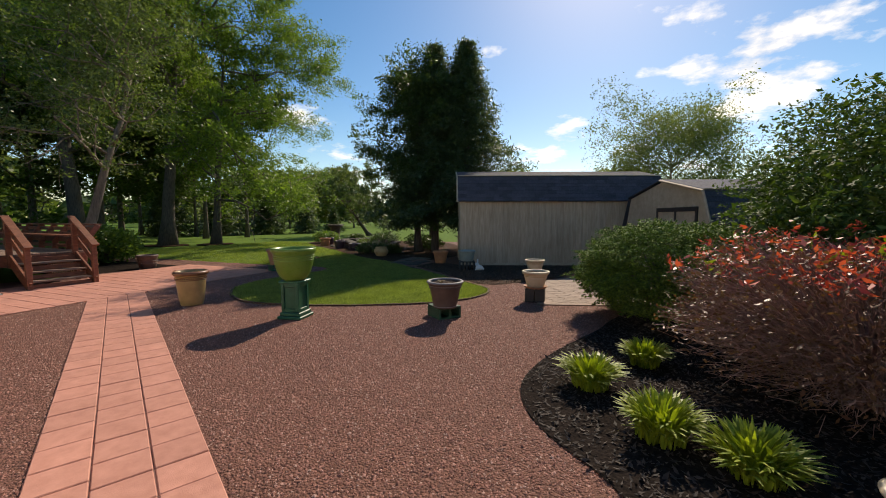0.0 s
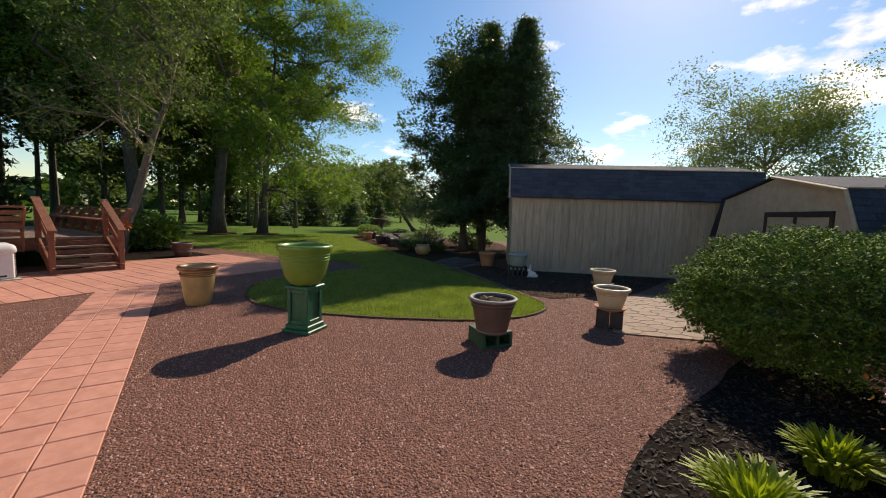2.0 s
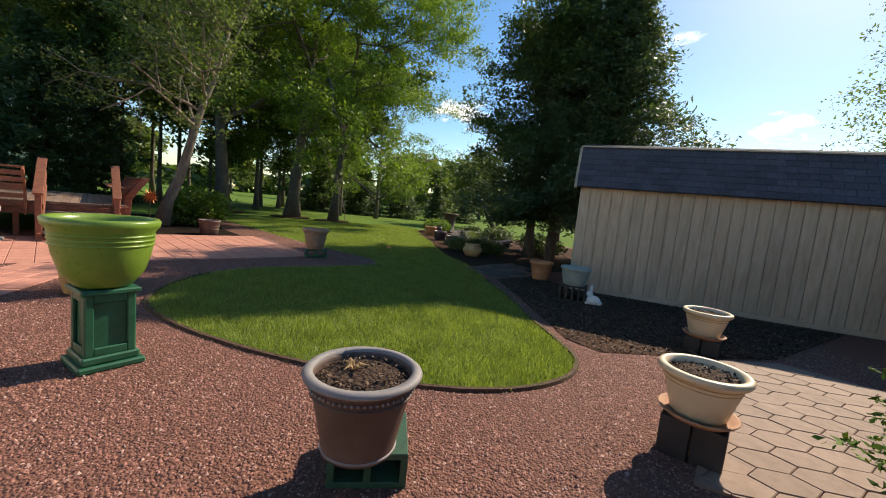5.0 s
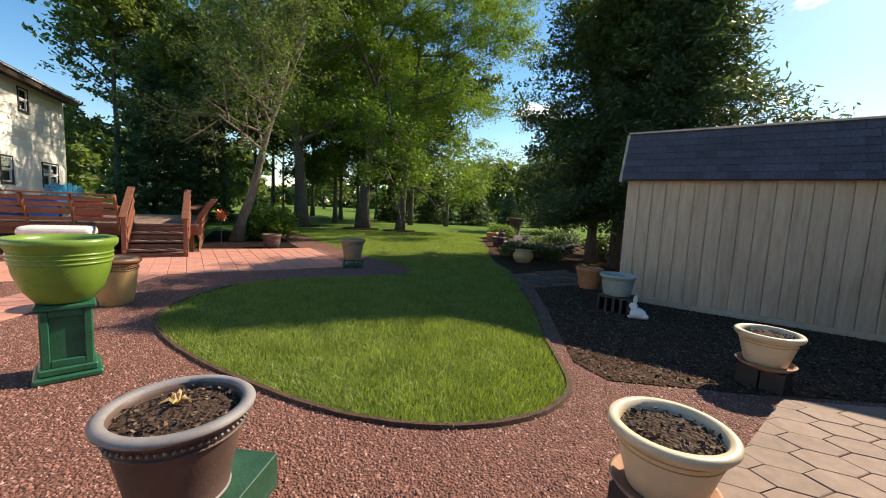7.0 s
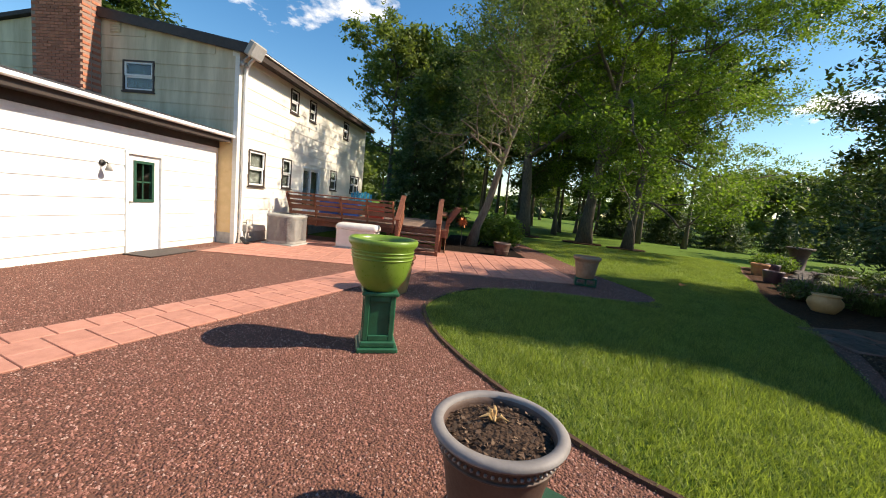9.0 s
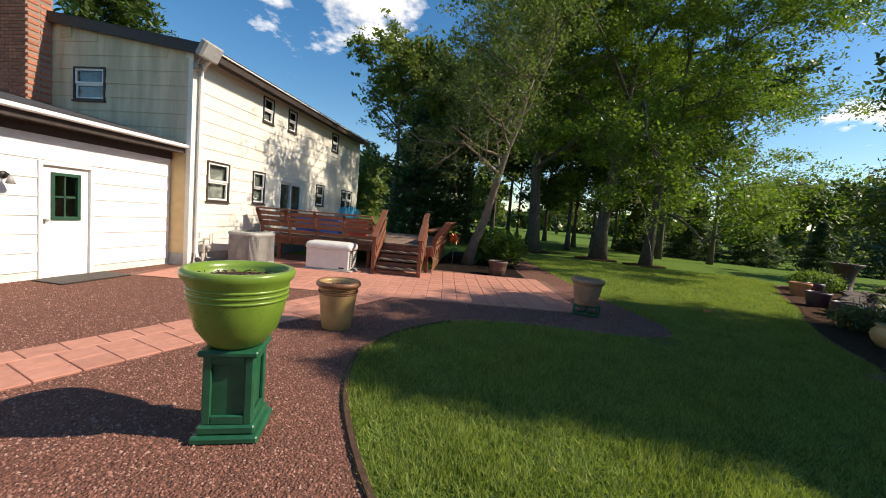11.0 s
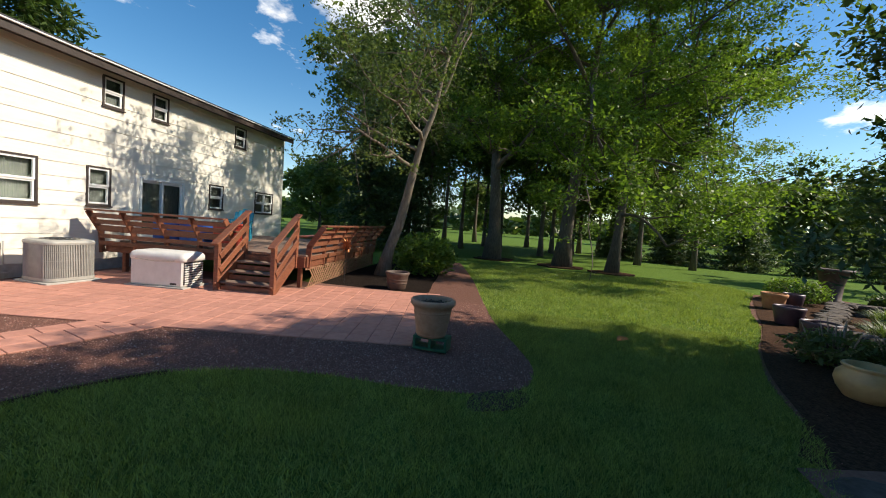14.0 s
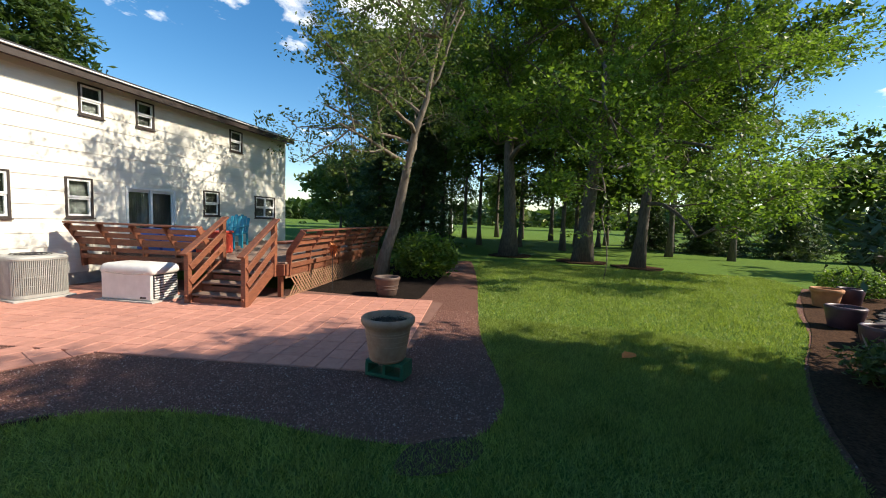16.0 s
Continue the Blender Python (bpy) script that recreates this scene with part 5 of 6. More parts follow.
def make_bush(name, at, rx, ry, h, leaves, leaf_size, material, seed, label, category="shrub", low=0.1, rough=0.12, flat=0.6, stems=14, extra=None, stem_mat="bark", shell=0.75, power=2.6, twigs=0):
    """A clipped or loose shrub: stems and a leafy shell with bumps and gaps."""
    rng = np.random.default_rng(seed)
    bush = base(name, pose(*at), label, category)
    bm = bmesh.new()
    for i in range(stems):
        a, s = rng.uniform(0, 6.28), rng.uniform(0.3, 0.85)
        tip = Vector((math.cos(a) * rx * s, math.sin(a) * ry * s, h * rng.uniform(0.5, 0.85)))
        foot = Vector((tip.x * 0.15, tip.y * 0.15, -0.03))
        mid = foot.lerp(tip, 0.5) + Vector((0, 0, h * 0.08))
        tube(bm, [foot, mid, tip], [0.028, 0.018, 0.006] if stems < 60 else [0.012, 0.008, 0.003], 5 if stems < 60 else 3)
    tagged(part("branchwork", bm, stem_mat, bush), kind="stuff")
    u = unit(rng.normal(size=(leaves, 3)))
    u[:, 2] = np.where(u[:, 2] < 0, u[:, 2] * 0.75, u[:, 2])
    bumps = np.array([noise.noise((a * 3.2 + seed, b * 3.2, c * 3.2)) + 0.5 * noise.noise((a * 8 + seed, b * 8, c * 8)) + 1.3 * noise.noise((a * 15 + seed, b * 15, c * 15)) for a, b, c in u])
    r = (1 + rough * bumps) * (1 - (1 - shell) * rng.uniform(0, 1, leaves) ** 2)
    sup = (np.abs(u[:, 0]) ** power + np.abs(u[:, 1]) ** power + np.abs(u[:, 2]) ** power) ** (-1 / power)
    c = u * (r * sup)[:, None] * np.array([rx, ry, (h - low) * 0.5])
    c[:, 2] += low + (h - low) * 0.5
    c = c[c[:, 2] > 0.03]
    crown = new("foliage", leaf_mesh("foliage", c, leaf_size, material, rng, 0.42, 0.5))
    crown.parent = bush
    if twigs:
        out = unit(c[:twigs] - np.array([0, 0, h * 0.25]))
        a = c[:twigs] * np.array([0.98, 0.98, 0.99])
        b = a - out * rng.uniform(0.10, 0.26, (len(a), 1)) + rng.normal(0, 0.035, (len(a), 3))
        w = unit(np.cross(out, rng.normal(size=(len(a), 3)))) * 0.0035
        o = new("twig_mass", raw_mesh("twig_mass", np.stack([b - w, b + w, a + w * 0.5, a - w * 0.5], axis=1), 4, stem_mat))
        o.parent = bush
        o["label"] = "pinkish brown bare twigs"
    if extra:
        for nm, m2, count, z_from, size, lab in extra:
            cc = c[(c[:, 2] > z_from * h)]
            pick = cc[rng.integers(0, len(cc), count // 8)]
            cc = np.repeat(pick, 8, axis=0) * 1.03 + rng.normal(0, size * 1.1, (len(pick) * 8, 3))
            o = new(nm, leaf_mesh(nm, cc, size, m2, rng, 0.4, 0.5))
            o.parent = bush
            o["label"] = lab
    return bush


def make_tuft(name, at, r, h, blades, material, seed, label, group=""):
    """A clump of arching strap leaves."""
    rng = np.random.default_rng(seed)
    a = rng.uniform(0, 6.283, blades)
    s = np.sqrt(rng.uniform(0.0, 1.0, blades))
    turn = a + rng.normal(0, 0.7, blades)
    L = h * rng.uniform(0.65, 1.1, blades)
    w = rng.uniform(0.007, 0.012, blades)
    fx, fy = np.cos(a) * s * r * 0.62, np.sin(a) * s * r * 0.62
    quads = []
    prev = None
    for i in range(5):
        t = i / 4
        out = r * (0.15 + 0.65 * s) * t ** 1.8
        z = L * (1.15 * t - (0.12 + 0.42 * s) * t ** 2.4)
        cx, cy = fx + np.cos(turn) * out, fy + np.sin(turn) * out
        ww = w * (0.75 + 0.5 * t) * (1.0 if i < 4 else 0.12)
        lft = np.stack([cx - np.sin(turn) * ww, cy + np.cos(turn) * ww, z], 1)
        rgt = np.stack([cx + np.sin(turn) * ww, cy - np.cos(turn) * ww, z], 1)
        if prev is not None:
            quads.append(np.stack([prev[0], prev[1], rgt, lft], axis=1))
        prev = (lft, rgt)
    plant = base(name, pose(*at), label, "plant", group)
    tuft = new("leaf_tuft", raw_mesh("leaf_tuft", np.concatenate(quads), 4, material))
    tuft.parent = plant
    tagged(tuft, kind="stuff")
    return plant


def make_plumes(at, r, h, seed):
    """A leafy perennial with upright dry flower plumes."""
    rng = np.random.default_rng(seed)
    plant = make_bush("plumed_perennial", at, r, r, h, 1500, 0.045, "leaf_grey", seed, "leafy green perennial with upright dry pinkish plumes", "plant", low=0.02, rough=0.3, shell=0.45, stems=24)
    plant["group"] = "plumed perennials of the bed"
    for _ in range(22):
        a, s = rng.uniform(0, 6.28), rng.uniform(0.1, 0.95)
        foot = Vector((math.cos(a) * r * s * 0.5, math.sin(a) * r * s * 0.5, 0.05))
        tip = Vector((math.cos(a) * r * s * 1.05, math.sin(a) * r * s * 1.05, h * rng.uniform(1.05, 1.4)))
        part("plume", tube(bmesh.new(), [foot, foot.lerp(tip, 0.55), foot.lerp(tip, 0.8), tip], [0.003, 0.004, 0.011, 0.003], 5), "plume", plant, "dry pinkish flower plume")


def build_trees():
    make_tree("oak_tree", (-24.2, 11.7, 0), 17.5, 7.6, 4.2, 105000, 0.07, "leaf_oak", 11, "tall oak with a thick grey trunk and broad green crown", trunk_r=0.37, lean=(0.5, 0.9), limbs=16, clump=0.75, depth=2)
    make_tree("maple_tree", (-22.9, 13.8, 0), 16.5, 5.6, 2.6, 95000, 0.06, "leaf_oak", 12, "leafy maple with low spreading sunlit boughs", trunk_r=0.24, lean=(0.4, 0.8), limbs=18, clump=0.75, offset=(0.0, 2.6), droop=0.28)
    make_tree("oak_tree", (-25.6, 8.3, 0), 18, 6.6, 4.8, 66000, 0.082, "leaf_oak", 13, "tall twin-trunked oak in the shade of the wood", trunk_r=0.38, lean=(-0.3, -0.8), limbs=15, clump=0.75)
    make_tree("young_tree", (-15.4, 5.25, 0), 9.2, 3.0, 3.0, 26000, 0.042, "leaf_grey", 14, "leaning ornamental tree with small grey-green leaves beside the deck", trunk_r=0.18, lean=(0.4, 1.7), bark="bark_pale", limbs=17, clump=0.42, offset=(0.5, -1.9))
    make_tree("tall_tree", (-32.5, -2.8, 0), 17.5, 4.6, 4.0, 16000, 0.15, "leaf_pale", 15, "tall yellow-green tree behind the end of the house", trunk_r=0.24, limbs=16, clump=0.6)
    make_tree("maple_tree", (-9.7, 18.0, 0), 9.4, 2.4, 1.5, 30000, 0.075, "leaf_dark", 16, "dark dense tree standing beside the conifers", trunk_r=0.2, limbs=16, clump=0.55)
    make_tree("maple_tree", (-9.1, 15.8, 0), 9.2, 2.0, 1.9, 46000, 0.05, "leaf_dark", 17, "dark tree with two slender trunks behind the shed", trunk_r=0.17, limbs=12, clump=0.5)
    make_conifer("spruce_tree", (-8.1, 15.7, 0), 9.4, 3.4, 1.6, 66000, 0.07, "needle", 18, "dark spruce behind the shed")
    make_conifer("spruce_tree", (-6.9, 16.5, 0), 9.6, 3.2, 1.8, 66000, 0.07, "needle", 19, "broad dark spruce with drooping boughs behind the shed")
    make_tree("willow_tree", (1.2, 24.5, 0), 6.1, 3.5, 1.0, 60000, 0.05, "leaf_pale", 20, "airy tree with pale young leaves behind the shed", trunk_r=0.16, limbs=22, clump=0.55, depth=3, bark="bark_pale")
    make_tree("apple_tree", (-22.5, 27.5, 0), 4.2, 3.2, 1.4, 9000, 0.1, "leaf_grey", 21, "old apple tree with a low bent trunk", trunk_r=0.2, lean=(-2.2, -0.6), limbs=9, clump=0.45)
    make_conifer("spruce_tree", (-26.0, 0.6, 0), 8.5, 2.6, 0.3, 15000, 0.14, "needle", 22, "dark evergreen beyond the far end of the deck")
    make_conifer("spruce_tree", (-28.8, 2.4, 0), 9.5, 2.6, 0.4, 14000, 0.14, "needle", 23, "dark evergreen beyond the far end of the deck")
    rng = random.Random(8)
    for x, y, r in ((-24.2, 11.7, 1.1), (-22.9, 13.8, 0.95), (-25.6, 8.3, 1.1)):
        ring = [(x + r * rng.uniform(0.85, 1.15) * math.cos(k * math.pi / 10), y + r * rng.uniform(0.85, 1.15) * math.sin(k * math.pi / 10)) for k in range(20)]
        sheet("mulch_ring", smooth_line(ring, 2, True), 0.05, "mulch_brown", "dark ring of mulch round the foot of an oak", "mulch", 0.06)
    # edge of the wood: tall bare-stemmed pines and a dark row of low evergreens
    pine = make_tree("pine_tree", (-32.0, 11.3, 0), 16, 3.4, 6.5, 7000, 0.18, "leaf_dark", 24, "slender tall pine of the wood with a high crown", trunk_r=0.17, limbs=14, clump=0.6, group="pines of the wood")
    for i, (x, y, s) in enumerate(((-37, 12.6, 1.0), (-40, 6.8, 1.1), (-33.5, 5.4, 0.95), (-36, 1.0, 1.1), (-43, 2.5, 1.2), (-31, 17.5, 1.0), (-38, 18.5, 1.15), (-46, 11, 1.2), (-29.5, 3.6, 0.85), (-50, 5, 1.25), (-44, -4, 1.2), (-41, 15.5, 1.1), (-30.2, 20.5, 0.9), (-52, -1, 1.2), (-48, 8, 1.0))):
        copy_thing(pine, pose(x, y, 0, 0, 0, 47 * i) @ Matrix.Scale(s, 4))
    shade = make_tree("wood_tree", (-33.5, 8.4, 0), 10.5, 4.4, 2.6, 15000, 0.14, "leaf_dark", 33, "dark leafy tree of the wood behind the oaks", trunk_r=0.16, limbs=16, clump=0.8, group="leafy trees of the wood")
    for i, (x, y, s) in enumerate(((-38.5, 14.5, 1.0), (-47, -1, 0.9), (-35.5, 19.0, 0.95), (-42.5, 17.5, 1.1))):
        copy_thing(shade, pose(x, y, 0, 0, 0, 71 * i) @ Matrix.Scale(s, 4))
    low = make_conifer("evergreen_shrub", (-36, 22, 0), 5.2, 2.4, 0.15, 6000, 0.17, "needle", 25, "low dark evergreen at the edge of the wood", "evergreens along the wood")
    for i, (x, y, s) in enumerate(((-38, 18.2, 0.9), (-34.5, 25.5, 0.85), (-33, 29, 0.75), (-40.5, 23.5, 1.0), (-38, 28, 0.9), (-43, 19.5, 0.9), (-32.4, 32.5, 0.6))):
        copy_thing(low, pose(x, y, 0, 0, 0, 61 * i) @ Matrix.Scale(s, 4))
    hedge = make_tree("field_tree", (-62, 42, 0), 9, 4.2, 1.0, 7000, 0.32, "leaf_pale", 26, "light green tree at the edge of the far field", trunk_r=0.2, limbs=14, clump=0.8, group="trees beyond the field")
    for i, (x, y, s) in enumerate(((-50, 40, 0.9), (-75, 50, 1.3), (-58, 58, 1.2), (-90, 40, 1.5), (-80, 70, 1.4), (-44, 68, 1.1), (-30, 85, 1.3), (-105, 20, 1.5), (-110, 0, 1.5), (-100, -22, 1.5), (-80, -25, 1.2), (-62, -18, 1.1), (-8, 95, 1.3), (-120, 55, 1.6), (-46, 50, 0.7), (-48, -14, 0.9))):
        copy_thing(hedge, pose(x, y, 0, 0, 0, 83 * i) @ Matrix.Scale(s, 4))
    make_conifer("pine_tree", (-18.5, -13.5, 0), 15.5, 4.0, 2.5, 16000, 0.2, "leaf_dark", 27, "tall pine standing behind the house")
    # far rim of woods
    rng = np.random.default_rng(31)
    n = 16000
    a = rng.uniform(0, 6.283, n)
    hgt = 9 + 5 * np.array([noise.noise((math.cos(q) * 9, math.sin(q) * 9, 1)) for q in a])
    rad = rng.uniform(170, 215, n)
    c = np.stack([np.cos(a) * rad, np.sin(a) * rad, hgt * rng.uniform(0, 1, n) ** 0.8], 1)
    tagged(new("far_woods", leaf_mesh("far_woods", c, 2.4, "leaf_dark", rng, 0.6)), "hazy line of far woods round the fields", "woods", kind="stuff")


def build_shrubs():
    sheet("mulch_bed", MULCH_BED, 0.012, "mulch", "bed of black bark mulch under the shrubs", "mulch")
    rng = np.random.default_rng(4)
    x, y = rng.uniform(-0.2, 5.0, 26000), rng.uniform(1.2, 8.5, 26000)
    k = inside(MULCH_BED, x, y)
    c = np.stack([x[k], y[k], 0.016 + rng.uniform(0, 0.012, k.sum())], 1)
    tagged(new("mulch_chips", leaf_mesh("mulch_chips", c, 0.022, "mulch_piece", rng, 0.35, 1.6)), "loose dark bark chips of the shrub bed", "mulch", kind="stuff")
    make_bush("yew_bush", (1.3, 7.72, 0), 1.34, 1.34, 1.5, 140000, 0.019, "leaf_yew", 41, "clipped dome of dense green yew beside the gravel", low=0.06, rough=0.17, shell=0.8, power=2.15)
    make_bush("red_tipped_shrub", (2.78, 5.2, 0), 1.38, 1.25, 1.40, 15000, 0.022, "leaf_rust", 42, "twiggy shrub with red leaf tips and bare stems", low=0.12, rough=0.22, stems=420, shell=0.6, stem_mat="twig", twigs=14000, extra=[("red_foliage", "leaf_red", 2600, 0.78, 0.028, "bright red young leaves"), ("green_foliage", "leaf_lime", 420, 0.7, 0.030, "yellow-green leaves")])
    make_bush("tall_shrub", (4.6, 7.65, 0), 2.3, 2.1, 3.15, 100000, 0.034, "leaf_shrub", 43, "tall leafy shrub behind the red-tipped one", low=0.5, rough=0.25, shell=0.6, stems=20)
    for i, (x, y, r, h) in enumerate(((0.65, 4.4, 0.26, 0.34), (1.06, 5.25, 0.22, 0.31), (1.24, 3.75, 0.26, 0.36), (1.75, 3.6, 0.27, 0.32))):
        make_tuft("daylily_clump", (x, y, 0.01), r, h, 330, "leaf_lime", 50 + i, "clump of arching lime-green strap leaves in black mulch", "daylily clumps")
    sheet("shade_bed", smooth_line([(-12.6, 4.3), (-12.75, 6.95), (-14.5, 7.0), (-17, 6.75), (-20, 6.3), (-20, 4.0)], 3), 0.008, "mulch", "dark mulch bed before the deck", "mulch")
    make_bush("hosta", (-16.3, 6.3, 0), 0.95, 0.9, 1.25, 4200, 0.075, "leaf_oak", 44, "leafy green shrub at the foot of the leaning tree", low=0.05, rough=0.3, shell=0.4)


# ---- pots ----
def make_pot(name, at, profile, material, label, soil_z, soil_r, rim=None, bands=(), beads=None, rim_mat=None, group="", wall=0.03):
    """A turned pot: outside, rim and hollow inside are one body; soil, bands and beads are parts."""
    pot = base(name, pose(*at), label, "pot", group)
    top_r, top_z = profile[-1]
    inner = [(top_r - wall, top_z), (top_r - wall - 0.015, top_z - 0.04), (soil_r, soil_z - 0.02), (0, soil_z - 0.02)]
    part("body", lathe([(0, profile[0][1])] + profile + inner, 48), material, pot, "", True)
    rng = np.random.default_rng(int(abs(at[0] * 100)))
    prof = [(0, soil_z + 0.012), (soil_r * 0.5, soil_z + 0.008), (soil_r * 0.85, soil_z), (soil_r + 0.012, soil_z - 0.012)]
    bm = lathe(prof, 28)
    part("soil", bm, "soil", pot, "dark potting soil")
    n = 420
    rr, aa = soil_r * np.sqrt(rng.uniform(0, 0.95, n)), rng.uniform(0, 6.283, n)
    c = np.stack([rr * np.cos(aa), rr * np.sin(aa), soil_z + rng.uniform(0.0, 0.018, n)], 1)
    chips = new("soil_litter", leaf_mesh("soil_litter", c, 0.011, "bark_chip", rng, 0.6, 0.8))
    chips.parent = pot
    tagged(chips, kind="stuff")
    for r, z, t, mm in bands:
        part("band", lathe([(r - 0.01, z - t), (r + t * 0.5, z - t * 0.8), (r + t, z), (r + t * 0.5, z + t * 0.8), (r - 0.01, z + t)], 48), mm or material, pot, "", True)
    if rim_mat:
        r, z, t = rim
        part("rim", lathe([(r - wall - 0.004, z - t), (r - wall - 0.004, z + 0.003), (r, z + 0.006), (r + 0.018, z - t * 0.35), (r + 0.014, z - t * 0.8), (r - 0.004, z - t)], 48), rim_mat, pot, "", True)
    if beads:
        r, z, s, count = beads
        bm = bmesh.new()
        for i in range(count):
            a = 2 * math.pi * i / count
            bmesh.ops.create_icosphere(bm, subdivisions=1, radius=s, matrix=Matrix.Translation((r * math.cos(a), r * math.sin(a), z)))
        part("bead_ring", bm, rim_mat or material, pot, "ring of raised beads", True)
    return pot


def block_bm(L, W, H, wall=0.035):
    """A hollow concrete block with two cores, lying with its cores along W."""
    bm = bmesh.new()
    box(bm, -L / 2, -W / 2, 0, L / 2, W / 2, wall, bevel=0.004)
    box(bm, -L / 2, -W / 2, H - wall, L / 2, W / 2, H, bevel=0.004)
    for x in (-L / 2, -wall / 2, L / 2 - wall):
        box(bm, x, -W / 2 + 0.002, wall - 0.002, x + wall, W / 2 - 0.002, H - wall + 0.002)
    return bm


def make_block(at, rz, label, material="green_paint", L=0.4, W=0.2, H=0.19):
    ob = part("concrete_block", block_bm(L, W, H), material)
    ob.matrix_basis = pose(*at, 0, 0, rz)
    return tagged(ob, label, "block")


def build_pots():
    # lime green bowl on a pedestal
    x, y = -3.94, 4.71
    ped = base("pedestal", pose(x, y, 0, 0, 0, 20), "dark green painted pedestal with recessed panels on the gravel", "pedestal")
    part("plinth", boxes((-0.205, -0.205, 0, 0.205, 0.205, 0.05), (-0.175, -0.175, 0.05, 0.175, 0.175, 0.11), bevel=0.012), "green_paint", ped)
    part("shaft", boxes((-0.13, -0.13, 0.11, 0.13, 0.13, 0.57)), "green_paint", ped)
    for k in range(4):
        m = pose(0, 0, 0, 0, 0, 90 * k)
        bm = bmesh.new()
        for s in ((-0.15, -0.155, 0.11, -0.10, -0.13, 0.57), (0.10, -0.155, 0.11, 0.15, -0.13, 0.57), (-0.10, -0.155, 0.51, 0.10, -0.13, 0.57), (-0.10, -0.155, 0.11, 0.10, -0.13, 0.17)):
            box(bm, *s, bevel=0.006, m=m)
        part("panel_frame", bm, "green_paint", ped)
    part("cap", boxes((-0.18, -0.18, 0.57, 0.18, 0.18, 0.61), bevel=0.01), "green_paint", ped)
    make_pot("bowl_planter", (x, y, 0.61), [(0.15, 0.0), (0.18, 0.02), (0.25, 0.12), (0.288, 0.25), (0.306, 0.36), (0.312, 0.43), (0.342, 0.465), (0.348, 0.505), (0.335, 0.52)], "green_glaze", "large lime-green glazed bowl planter on a dark green pedestal", 0.45, 0.288,
             bands=((0.298, 0.33, 0.011, None), (0.303, 0.365, 0.011, None), (0.306, 0.40, 0.011, None)))
    # grey pot on a green block
    make_block((-1.88, 5.97, 0), 60, "dark green painted hollow concrete block lying on gravel", "green_black", H=0.19, W=0.4)
    make_pot("grey_planter", (-1.79, 5.85, 0.19), [(0.175, 0.0), (0.19, 0.015), (0.188, 0.035), (0.218, 0.19), (0.25, 0.335), (0.26, 0.37), (0.274, 0.38), (0.284, 0.40), (0.28, 0.42)], "brown_pot", "dark brown planter with a pale grey rim, filled with soil", 0.38, 0.238, rim=(0.279, 0.42, 0.026), rim_mat="grey_plastic", bands=((0.188, 0.028, 0.007, "grey_plastic"), (0.252, 0.322, 0.006, None)), beads=(0.262, 0.355, 0.009, 60))
    stalk = base("dried_plant", pose(-1.86, 5.83, 0.575), "pale dried plant stub lying on the potting soil", "plant")
    rng = random.Random(21)
    for i in range(9):
        a = rng.uniform(0, 6.28)
        d = Vector((math.cos(a), math.sin(a), 0))
        part("stem", tube(bmesh.new(), [(0, 0, -0.01), d * 0.03 + Vector((0, 0, 0.035)), d * rng.uniform(0.05, 0.09) + Vector((0, 0, rng.uniform(0.0, 0.05)))], [0.006, 0.009, 0.002], 5), "jar", stalk)
    # cream pots on blocks with saucers
    for nm, (x, y), h in (("cream", (-0.94, 7.84), 0.26), ("cream", (-1.75, 10.42), 0.19)):
        st = base("block_stand", pose(x, y, 0, 0, 0, 12), "two black concrete blocks set on end as a stand", "block")
        part("block", boxes((-0.18, -0.15, 0, -0.006, 0.15, h), bevel=0.006), "black", st)
        part("block", boxes((0.006, -0.15, 0, 0.18, 0.15, h), bevel=0.006), "black", st)
        sa = part("saucer", lathe([(0, h), (0.18, h), (0.215, h + 0.025), (0.232, h + 0.045), (0.215, h + 0.045), (0.19, h + 0.02), (0, h + 0.02)], 36), "sandstone", None, "", True)
        sa.matrix_basis = pose(x, y, 0)
        tagged(sa, "shallow sand-brown clay saucer under a cream pot", "saucer", "saucers")
        make_pot("cream_planter", (x, y, h + 0.02), [(0.145, 0.0), (0.16, 0.015), (0.19, 0.12), (0.217, 0.22), (0.223, 0.255), (0.25, 0.262), (0.262, 0.28), (0.262, 0.3), (0.252, 0.31)], "cream", "cream glazed planter with a brown band, filled with soil", 0.27, 0.205, bands=((0.214, 0.215, 0.005, "ochre"), (0.219, 0.24, 0.004, "ochre")), group="cream planters")
    # ochre pot with beads
    make_pot("ochre_planter", (-6.38, 4.34, 0), [(0.175, 0.0), (0.185, 0.02), (0.215, 0.2), (0.238, 0.42), (0.243, 0.48), (0.24, 0.54), (0.262, 0.555), (0.275, 0.59), (0.267, 0.63)], "ochre", "tall ochre glazed planter with a brown beaded rim", 0.55, 0.225, rim=(0.272, 0.63, 0.065), rim_mat="ochre_dark", beads=(0.25, 0.505, 0.013, 44), bands=((0.243, 0.533, 0.009, "ochre_dark"), (0.243, 0.477, 0.009, "ochre_dark")))
    # patio corner pot on a green block
    make_block((-9.03, 8.08, 0.02), 84, "dark green hollow concrete block at the corner of the patio", L=0.46, W=0.24, H=0.18)
